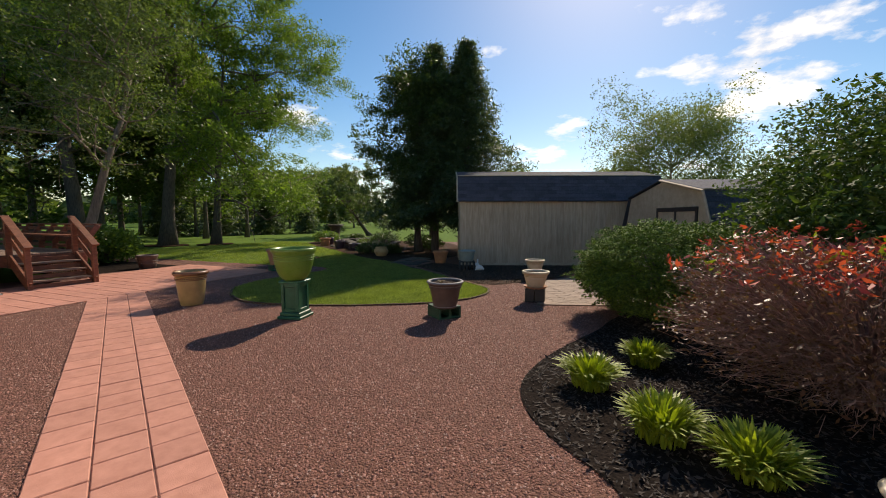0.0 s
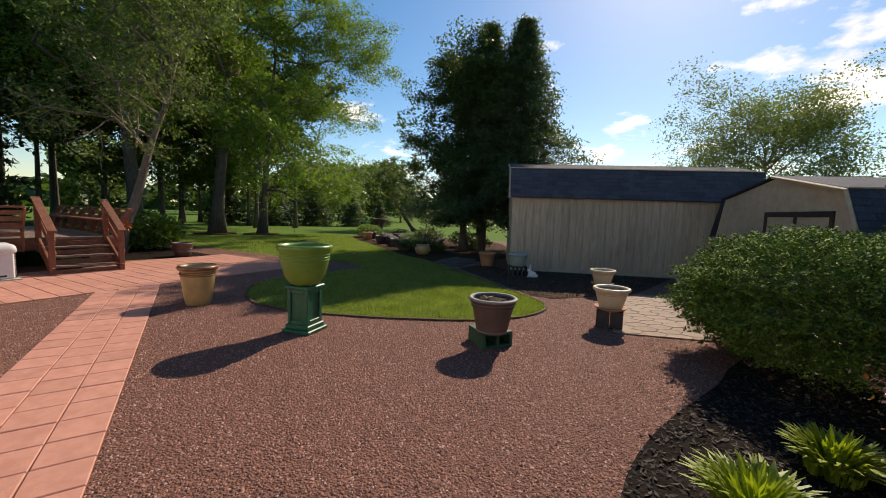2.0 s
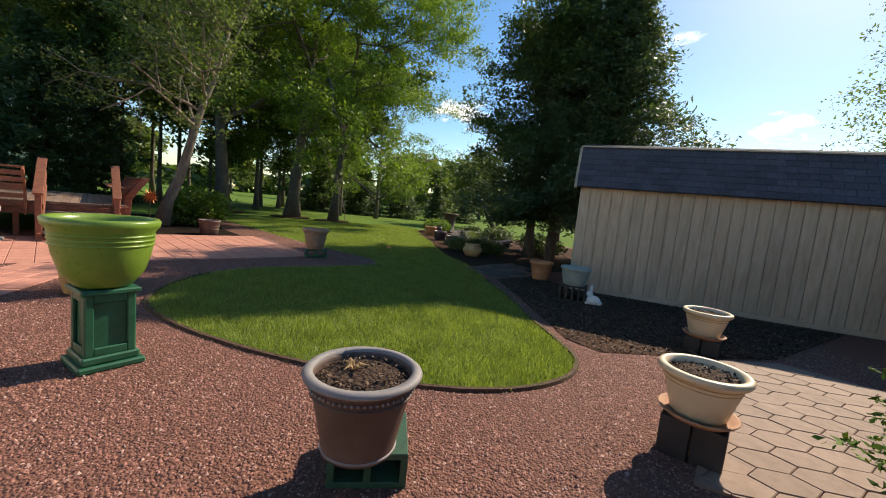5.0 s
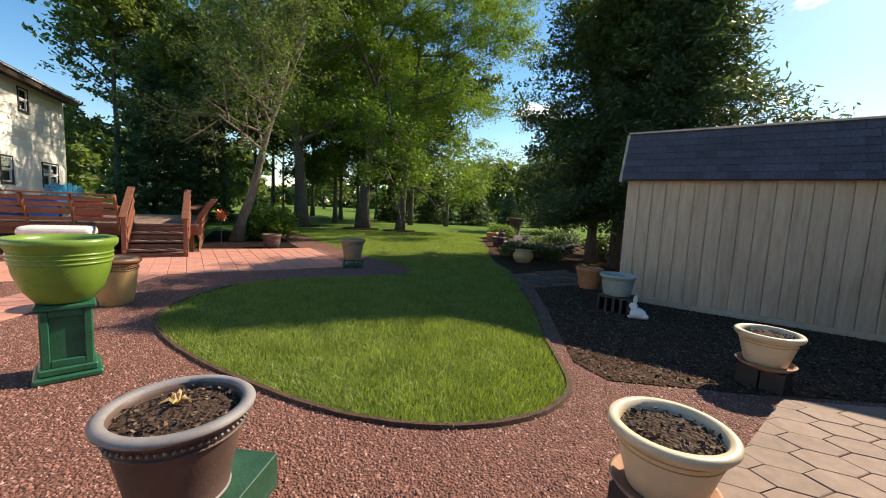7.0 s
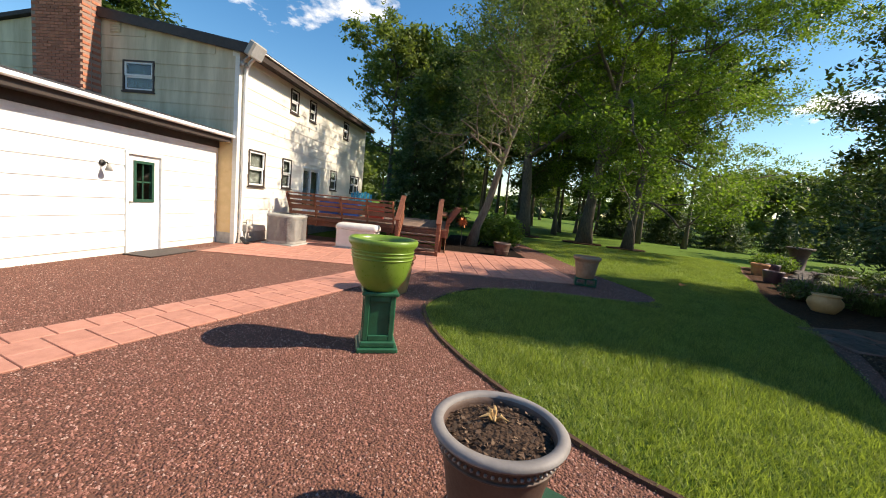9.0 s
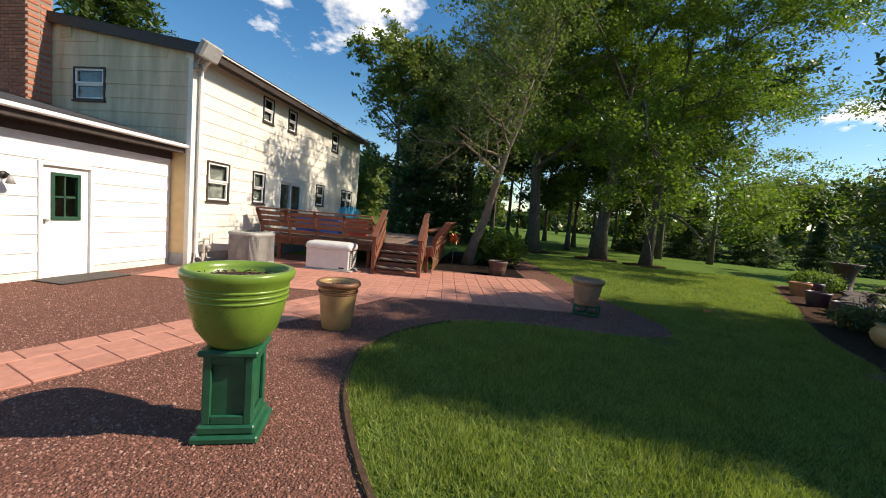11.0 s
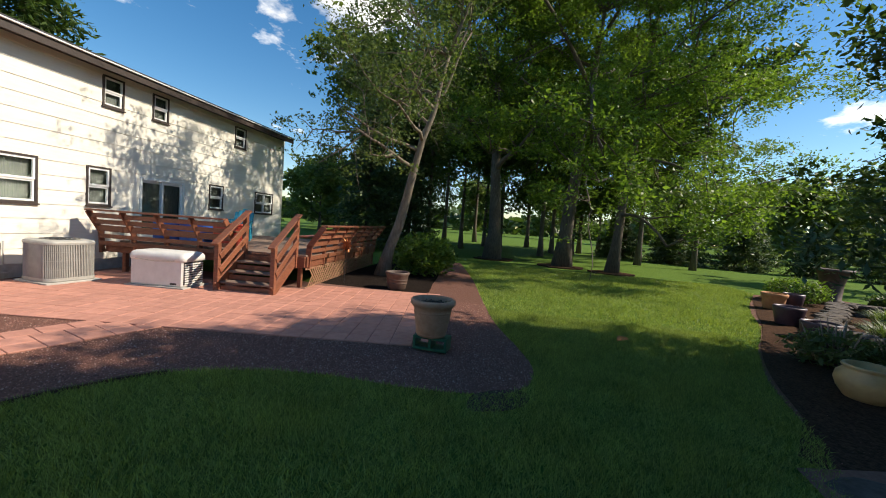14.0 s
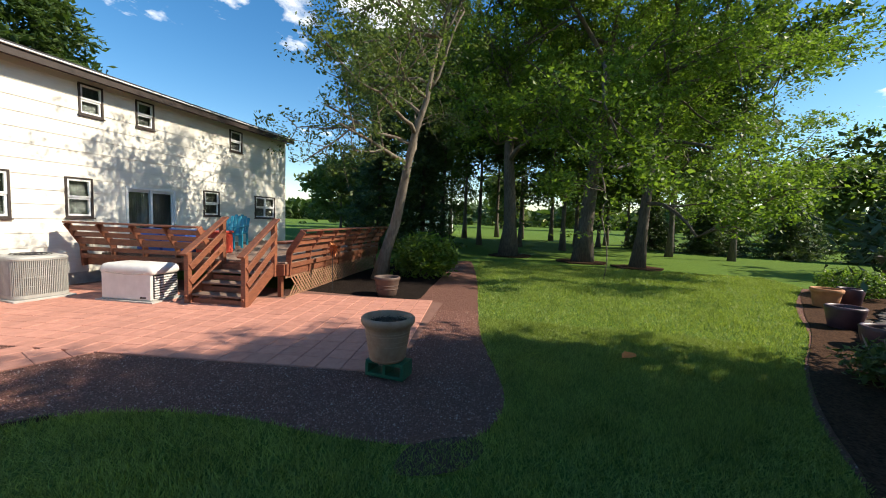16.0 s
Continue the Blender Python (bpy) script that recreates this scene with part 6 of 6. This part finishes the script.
    make_pot("sand_planter", (-9.03, 8.06, 0.2), [(0.18, 0.0), (0.195, 0.015), (0.22, 0.16), (0.25, 0.35), (0.256, 0.385), (0.28, 0.40), (0.298, 0.435), (0.298, 0.47), (0.28, 0.485)], "sandstone", "sand-coloured planter with a scrolled relief on a green block", 0.42, 0.23, bands=((0.246, 0.33, 0.007, None), (0.241, 0.30, 0.006, None), (0.232, 0.24, 0.005, None), (0.224, 0.19, 0.005, None), (0.198, 0.03, 0.007, None)))
    make_pot("ribbed_planter", (-13.2, 6.35, 0.01), [(0.2, 0.0), (0.22, 0.02), (0.25, 0.18), (0.27, 0.33), (0.29, 0.36), (0.3, 0.4), (0.29, 0.43)], "brown_pot", "dark grey ribbed planter at the foot of the leaning tree", 0.36, 0.24, bands=((0.25, 0.16, 0.01, None), (0.26, 0.24, 0.01, None)))
    # before the shed
    make_pot("terracotta_planter", (-5.75, 12.3, 0), [(0.17, 0.0), (0.185, 0.015), (0.22, 0.2), (0.25, 0.36), (0.27, 0.37), (0.28, 0.42), (0.265, 0.44)], "terracotta", "plain terracotta planter at the corner of the shed", 0.36, 0.22)
    crate = base("plant_stand", pose(-4.18, 11.28, 0, 0, 0, 30), "dark slatted crate used as a plant stand", "stand")
    part("top", boxes((-0.24, -0.2, 0.24, 0.24, 0.2, 0.27)), "black", crate)
    for i in range(5):
        part("slat", boxes((-0.24 + i * 0.11, -0.2, 0, -0.20 + i * 0.11, 0.2, 0.24)), "black", crate)
    make_pot("pale_planter", (-4.18, 11.28, 0.27), [(0.18, 0.0), (0.195, 0.015), (0.225, 0.14), (0.245, 0.27), (0.265, 0.28), (0.275, 0.31), (0.265, 0.335)], "pale_pot", "pale grey-green planter on a dark crate by the shed", 0.27, 0.22, bands=((0.238, 0.235, 0.006, None), (0.233, 0.205, 0.005, None)))
    # rabbit figure
    bm = bmesh.new()
    for c, s in (((0, 0, 0.09), (0.12, 0.075, 0.09)), ((0.07, 0, 0.19), (0.062, 0.052, 0.055)), ((-0.1, 0, 0.06), (0.05, 0.05, 0.045)), ((0.055, 0.026, 0.285), (0.02, 0.014, 0.075)), ((0.05, -0.026, 0.285), (0.02, 0.014, 0.075)), ((0.09, 0.03, 0.03), (0.045, 0.022, 0.03)), ((0.09, -0.03, 0.03), (0.045, 0.022, 0.03))):
        bmesh.ops.create_icosphere(bm, subdivisions=2, radius=1.0, matrix=Matrix.Translation(c) @ Matrix.Diagonal((*s, 1)))
    rab = part("rabbit_statue", bm, "rabbit", None, "", True)
    rab.matrix_basis = pose(-3.72, 11.22, 0, 0, 0, 200)
    tagged(rab, "small white plaster rabbit sitting on the dark gravel", "statue")
    # squat jar
    make_pot("squat_jar", (-9.2, 13.18, 0), [(0.15, 0.0), (0.2, 0.02), (0.27, 0.12), (0.30, 0.21), (0.285, 0.29), (0.23, 0.345), (0.225, 0.36), (0.25, 0.38), (0.245, 0.40)], "jar", "squat tan earthenware jar with a rounded belly", 0.22, 0.2)
    # half-hidden pot at the edge of the bed
    make_pot("rimmed_planter", (2.38, 3.25, 0), [(0.13, 0.0), (0.17, 0.2), (0.2, 0.26), (0.2, 0.29)], "ochre_dark", "brown pot with a pale rim among the clumps", 0.24, 0.15, rim=(0.2, 0.29, 0.03), rim_mat="cream")


def build_rock_garden():
    bed = smooth_line([(-7.2, 11.5), (-8.4, 12.0), (-9.6, 12.45), (-11.1, 13.2), (-13.1, 14.4), (-15.8, 15.8), (-19.2, 17.9), (-19.4, 20.5), (-15, 22.5), (-11, 22), (-8, 18), (-6.4, 14.5)], 3, True)
    sheet("garden_bed", bed, 0.012, "mulch_brown", "dark mulch bed of the rock garden", "mulch")
    pad = sheet("flagstone_pad", [(-6.0, 11.05), (-7.35, 11.25), (-7.85, 13.6), (-6.05, 12.5)], 0.02, "sand", "worn flagstone pad beside the lawn", "paving")
    wall = base("dry_stone_wall", pose(0, 0, 0), "low dry wall of flat grey-brown stones round the bed", "wall")
    rng = random.Random(12)
    stones_made = []
    for k in range(6):
        bm = bmesh.new()
        bmesh.ops.create_icosphere(bm, subdivisions=2, radius=1.0)
        for v in bm.verts:
            v.co *= 1 + 0.22 * noise.noise(v.co * 1.7 + Vector((k * 5, 0, 0)))
            v.co = Vector((v.co.x * 0.24, v.co.y * 0.17, max(min(v.co.z, 0.55), -0.55) * 0.085))
        stones_made.append(mesh_of(bm, "stone", "rock"))
    line = smooth_line([(-13.6, 15.9), (-14.6, 16.9), (-16.0, 17.9), (-16.2, 19.0), (-15.0, 19.6), (-13.0, 18.8), (-11.6, 17.2), (-11.0, 15.6), (-12.2, 15.0), (-13.6, 15.9)], 7)
    for layer in range(4):
        for i, (x, y) in enumerate(line):
            if (i + layer) % 2 and layer < 3:
                continue
            shared("stone", stones_made[rng.randrange(6)], wall, pose(x + rng.uniform(-0.1, 0.1), y + rng.uniform(-0.1, 0.1), 0.04 + layer * 0.08, rng.uniform(-6, 6), rng.uniform(-6, 6), rng.uniform(0, 360)))
    for k, (x, y) in enumerate(((-6.4, 11.5), (-7.0, 11.7), (-6.5, 12.2), (-7.3, 12.5), (-7.1, 13.1))):
        shared("flagstone", stones_made[k], pad, pose(x, y, 0.02, 0, 0, 50 * k) @ Matrix.Diagonal((1.6, 1.8, 0.5, 1)))
    vase = base("urn", pose(-18.5, 19.5, 0) @ Matrix.Scale(1.35, 4), "tall dark stone urn with a flared rim above the bed", "urn")
    part("body", lathe([(0, 0), (0.26, 0), (0.28, 0.08), (0.2, 0.14), (0.22, 0.5), (0.27, 0.72), (0.36, 0.8), (0.38, 0.86), (0.33, 0.87), (0.2, 0.7), (0, 0.65)], 28), "brown_pot", vase, "", True)
    make_pot("terracotta_planter", (-16.1, 16.4, 0), [(0.2, 0.0), (0.22, 0.02), (0.26, 0.25), (0.28, 0.36), (0.3, 0.37), (0.31, 0.44), (0.29, 0.46)], "terracotta", "orange terracotta planter at the edge of the rock garden", 0.38, 0.25)
    make_pot("plum_planter", (-13.8, 15.3, 0), [(0.2, 0.0), (0.22, 0.02), (0.27, 0.25), (0.29, 0.36), (0.3, 0.4), (0.28, 0.42)], "purple_pot", "dark plum glazed planter at the edge of the bed", 0.34, 0.24)
    make_pot("plum_planter", (-12.35, 14.9, 0), [(0.2, 0.0), (0.24, 0.02), (0.29, 0.2), (0.3, 0.3), (0.31, 0.34), (0.29, 0.36)], "purple_pot", "wide dark planter in the shade of the bed", 0.28, 0.25)
    make_bush("hydrangea", (-18.0, 18.2, 0.0), 0.72, 0.70, 0.78, 2600, 0.045, "leaf_oak", 61, "rounded leafy green plant behind the stone wall", low=0.05, rough=0.2)
    make_pot("blue_planter", (-16.6, 17.2, 0), [(0.18, 0.0), (0.2, 0.02), (0.24, 0.28), (0.26, 0.4), (0.25, 0.44)], "purple_pot", "dark glazed planter behind the terracotta one", 0.36, 0.22)
    step = base("stone_step", pose(-14.95, 16.15, 0, 0, 0, -28), "flat brown flagstones laid in the bed behind its edge", "paving")
    for i in range(6):
        shared("flagstone", stones_made[i], step, pose(-0.7 + 0.3 * i, 0.1 * math.sin(i * 2), 0.03, 0, 0, 40 * i) @ Matrix.Diagonal((0.9, 1.1, 0.7, 1)))
    for i, (x, y, r, h) in enumerate(((-12.6, 16.3, 0.5, 0.5), (-14.4, 17.8, 0.5, 0.55), (-9.6, 14.6, 0.5, 0.5))):
        make_tuft("perennial", (x, y, 0.01), r, h, 260, "leaf_grey", 70 + i, "grey-green perennial with upright stalks in the bed", "perennials of the bed")
    for i, (x, y, r, h) in enumerate(((-10.55, 13.85, 0.5, 0.5), (-10.1, 14.35, 0.45, 0.48))):
        make_plumes((x, y, 0), r, h, 90 + i)
    for i, (x, y, s) in enumerate(((-12.9, 18.0, 0.7), (-10.2, 17.6, 0.7), (-14.4, 19.4, 0.6), (-9.0, 16.6, 0.6), (-17.2, 20.2, 0.5))):
        make_bush("low_shrub", (x, y, 0), s, s, s * 1.1, 1800, 0.05, "leaf_dark", 80 + i, "low dark leafy shrub in the shaded bed", rough=0.3)


def build_litter():
    sheet("bare_patch", smooth_line([(-7.5, 8.75), (-7.65, 9.15), (-7.95, 9.3), (-8.1, 9.15), (-7.85, 8.75)], 4, True), 0.006, "edging", "bare trodden soil at the tip of the lawn", "soil")
    bm = bmesh.new()
    pts = [(0.0, -0.06, 0.0), (0.035, -0.02, 0.012), (0.05, 0.02, 0.02), (0.0, 0.075, 0.006), (-0.045, 0.02, 0.016), (-0.03, -0.025, 0.01)]
    vs = [bm.verts.new(q) for q in pts]
    mid = bm.verts.new((0, 0.01, 0.0))
    for i in range(6):
        bm.faces.new((mid, vs[i], vs[(i + 1) % 6]))
    leaf = part("fallen_leaf", bm, "dry_leaf")
    leaf.matrix_basis = pose(-10.45, 10.85, 0.07, 4, 6, 40) @ Matrix.Scale(1.9, 4)
    tagged(leaf, "single dry orange leaf lying on the grass", "leaf")


# ---- machines by the house ----
def build_machines():
    ac = base("air_conditioner", pose(-10.28, 0.27, 0, 0, 0, -6) @ Matrix.Diagonal((1, 1, 0.88, 1)), "grey outdoor air conditioning unit with ribbed louvres", "air conditioner")
    part("plinth", boxes((-0.46, -0.46, 0.0, 0.46, 0.46, 0.06), bevel=0.01), "concrete", ac)
    part("core", stack([(rounded_square(0.385, 0.15), 0.06), (rounded_square(0.385, 0.15), 0.9)]), "grey_plastic", ac)
    part("base_pan", stack([(rounded_square(0.41, 0.17), 0.06), (rounded_square(0.42, 0.17), 0.075), (rounded_square(0.42, 0.17), 0.14)]), "ac", ac)
    part("top", stack([(rounded_square(0.42, 0.17), 0.86), (rounded_square(0.425, 0.17), 0.90), (rounded_square(0.41, 0.16), 0.935), (rounded_square(0.36, 0.13), 0.955)]), "ac", ac)
    ring = rounded_square(0.405, 0.17, 5)
    around = []
    for (xa, ya), (xb, yb) in zip(ring, ring[1:] + ring[:1]):
        d = math.hypot(xb - xa, yb - ya)
        k = max(1, round(d / 0.026))
        around += [(xa + (xb - xa) * i / k, ya + (yb - ya) * i / k) for i in range(k)]
    slat = mesh_of(boxes((-0.007, -0.012, 0.14, 0.007, 0.012, 0.87)), "louvre", "ac")
    for x, y in around:
        shared("louvre", slat, ac, pose(x, y, 0, 0, 0, math.degrees(math.atan2(y, x)) + 90))
    for z in (0.32, 0.51, 0.70):
        bm = bmesh.new()
        tube(bm, [(x, y, z) for x, y in ring + ring[:1]], [0.008] * (len(ring) + 1), 4)
        part("guard_wire", bm, "ac", ac)
    bm = bmesh.new()
    for r in (0.08, 0.15, 0.22, 0.29):
        n = 30
        tube(bm, [(r * math.cos(2 * math.pi * i / n), r * math.sin(2 * math.pi * i / n), 0.968) for i in range(n + 1)], [0.006] * (n + 1), 4)
    part("fan_guard", bm, "black", ac)
    gen = base("generator", pose(-10.93, 2.1, 0, 0, 0, 5) @ Matrix.Diagonal((0.92, 0.83, 0.87, 1)), "off-white standby generator cabinet with dark side louvres", "generator")
    part("pad", boxes((-0.4, -0.75, 0, 0.4, 0.75, 0.05)), "concrete", gen)
    part("body", boxes((-0.33, -0.68, 0.05, 0.33, 0.66, 0.66), bevel=0.03), "gen", gen)
    def plan(inset):
        return [(x * (0.36 - inset) / 0.36, y * (0.71 - inset) / 0.36) for x, y in rounded_square(0.36, 0.07, 5)]
    part("lid", stack([(plan(0.02), 0.63), (plan(0.0), 0.65), (plan(0.0), 0.72), (plan(0.012), 0.77), (plan(0.04), 0.81), (plan(0.09), 0.835)]), "gen", gen, "", True)
    bm = bmesh.new()
    tube(bm, [(0.365, -0.5, 0.66), (0.365, 0.0, 0.62), (0.365, 0.5, 0.66)], [0.007] * 3, 4)
    part("lid_seam", bm, "ac", gen)
    part("badge", boxes((0.33, 0.36, 0.1, 0.336, 0.52, 0.14)), "black", gen, "dark badge")
    for i in range(9):
        part("louvre", boxes((-0.27, 0.64, 0.12 + i * 0.055, 0.27, 0.69, 0.15 + i * 0.055)), "gen", gen)
    part("vent", boxes((-0.29, 0.655, 0.1, 0.29, 0.668, 0.62)), "black", gen)
    # meters and pipes on the wall
    meter = base("gas_meter", pose(-9.6, FRONT_Y + 0.02, 0), "gas meter and pipes at the foot of the house wall", "meter")
    part("case", boxes((-0.1, 0.03, 0.3, 0.1, 0.17, 0.5), bevel=0.02), "ac", meter)
    for pts in ([(0.06, 0.1, 0.3), (0.06, 0.1, 0.08), (0.06, 0.1, -0.02)], [(-0.06, 0.1, 0.3), (-0.06, 0.12, 0.16), (-0.35, 0.12, 0.14), (-0.35, 0.02, 0.14)], [(0.02, 0.1, 0.5), (0.02, 0.1, 0.62), (-0.16, 0.08, 0.62), (-0.16, 0.01, 0.62)], [(-0.3, 0.05, 0.75), (-0.3, 0.06, 0.3), (-0.62, 0.14, 0.28)]):
        part("pipe", tube(bmesh.new(), pts, [0.016] * len(pts), 8), "ac", meter, "", True)
    bm = lathe([(0, 0), (0.05, 0), (0.05, 0.07), (0, 0.08)], 18)
    part("dial", bm, "ac", meter, "round dial", True, pose(0.0, 0.17, 0.42, -90))
    bx = base("junction_box", pose(-9.47, FRONT_Y + 0.02, 0.7), "small grey electrical box on the siding", "box")
    part("case", boxes((-0.05, 0, -0.07, 0.05, 0.06, 0.07), bevel=0.01), "ac", bx)
    # floodlight on the corner
    fl = base("floodlight", pose(CORNER_X + 0.03, FRONT_Y + 0.05, 4.55), "square floodlight with camera on a bracket at the house corner", "floodlight")
    part("bracket", tube(bmesh.new(), [(0, 0, -0.2), (0.05, 0.12, -0.1), (0.08, 0.3, 0.05)], [0.03, 0.025, 0.025], 8), "ac", fl, "", True)
    part("head", boxes((-0.26, 0.2, 0.0, 0.26, 0.36, 0.36), bevel=0.03), "ac", fl, "", False, pose(0.05, 0.08, 0.1, -28, 0, 0))
    part("lens", boxes((-0.22, 0.36, 0.04, 0.22, 0.37, 0.32)), "lamp_glass", fl, "glass lens", False, pose(0.05, 0.08, 0.1, -28, 0, 0))
    for dx in (-0.06, 0.08):
        part("sensor", lathe([(0, 0), (0.035, 0.0), (0.05, -0.1), (0, -0.12)], 14), "ac", fl, "", True, pose(dx, 0.08, -0.12, 25, 0, 0))
    # things on the deck
    for (x, y, mm, lab) in ((-14.7, 1.35, "teal", "teal plastic garden chair on the deck"), (-15.7, 0.8, "teal", "teal plastic garden chair on the deck")):
        ch = base("garden_chair", DECK @ pose(x, y, DZ, 0, 0, 100), lab, "chair", "garden chairs")
        part("seat", boxes((-0.26, -0.25, 0.36, 0.26, 0.25, 0.4), bevel=0.012), mm, ch)
        for i in range(5):
            part("back_slat", boxes((-0.25 + i * 0.105, -0.02, 0, -0.165 + i * 0.105, 0.02, 0.62 - 0.05 * abs(i - 2)), bevel=0.008), mm, ch, "", False, pose(0, 0.25, 0.36, -18))
        for sx in (-0.24, 0.24):
            for sy in (-0.22, 0.24):
                part("leg", boxes((sx - 0.03, sy - 0.02, 0, sx + 0.03, sy + 0.02, 0.36)), mm, ch)
            part("armrest", boxes((sx - 0.05, -0.26, 0.58, sx + 0.05, 0.28, 0.61)), mm, ch)
            part("arm_post", boxes((sx - 0.02, -0.22, 0.4, sx + 0.02, -0.18, 0.58)), mm, ch)
    for x, y, mm in ((-13.2, 0.9, "blue"), (-13.3, 1.7, "red_plastic"), (-13.2, 0.2, "blue")):
        bin_ = base("storage_tub", DECK @ pose(x, y + 0.35, DZ, 0, 0, 8), "bright plastic tub standing on the deck behind the rail", "tub")
        part("body", boxes((-0.28, -0.3, 0, 0.28, 0.3, 0.5), bevel=0.03), mm, bin_)
        part("lid", boxes((-0.3, -0.32, 0.5, 0.3, 0.32, 0.55), bevel=0.015), mm, bin_)
    # copper flower on a stake
    fw = base("garden_spinner", pose(-13.23, 4.95, 0), "rusty copper flower ornament on a thin stake", "ornament")
    part("stake", tube(bmesh.new(), [(0, 0, -0.05), (0, 0, 0.95)], [0.008, 0.008], 6), "black", fw)
    for i in range(12):
        a = 30 * i
        bm = bmesh.new()
        tube(bm, [(0, 0.02, 0), (0.0, 0.03, 0.1), (0, 0.0, 0.2)], [0.012, 0.028, 0.004], 5)
        part("petal", bm, "copper", fw, "", False, pose(0, 0, 0.98, 0, 0, 70) @ pose(0, 0, 0, 0, a, 0))
    part("hub", lathe([(0, -0.03), (0.04, 0), (0, 0.03)], 12), "copper", fw, "", True, pose(0, 0, 0.98))


def build_far_house():
    h = base("white_cottage", pose(-62, -6, 0, 0, 0, 12), "white cottage with a grey roof seen through the trees", "house")
    part("wall", boxes((-4, -3, 0, 4, 3, 3.0)), "white", h)
    roof_slab("roof", [(-4.4, -3.5, 2.9), (4.4, -3.5, 2.9), (4.4, 0, 5.0), (-4.4, 0, 5.0)], 0.15, "roofing", h)
    roof_slab("roof", [(-4.4, 0, 5.0), (4.4, 0, 5.0), (4.4, 3.5, 2.9), (-4.4, 3.5, 2.9)], 0.15, "roofing", h)
    for y in (-1.5, 1.5):
        part("window", boxes((4.0, y - 0.5, 1.0, 4.05, y + 0.5, 2.2)), "glass", h)


build_ground()
build_house()
build_garage()
build_shed("shed", 0.0, 6.68, 0.0, "long tan board shed with a dark gambrel roof")
build_shed("shed", 5.5, 10.5, 4.35, "second tan gambrel shed with a brown-framed gable window", True, 0.3, 2.1, 1.25, 2.22, 2.62)
build_deck()
build_machines()
build_pots()
build_rock_garden()
build_trees()
build_shrubs()
build_far_house()
build_litter()
build_shed_bed()
build_edging()
build_gravel()
build_grass()
build_paving()
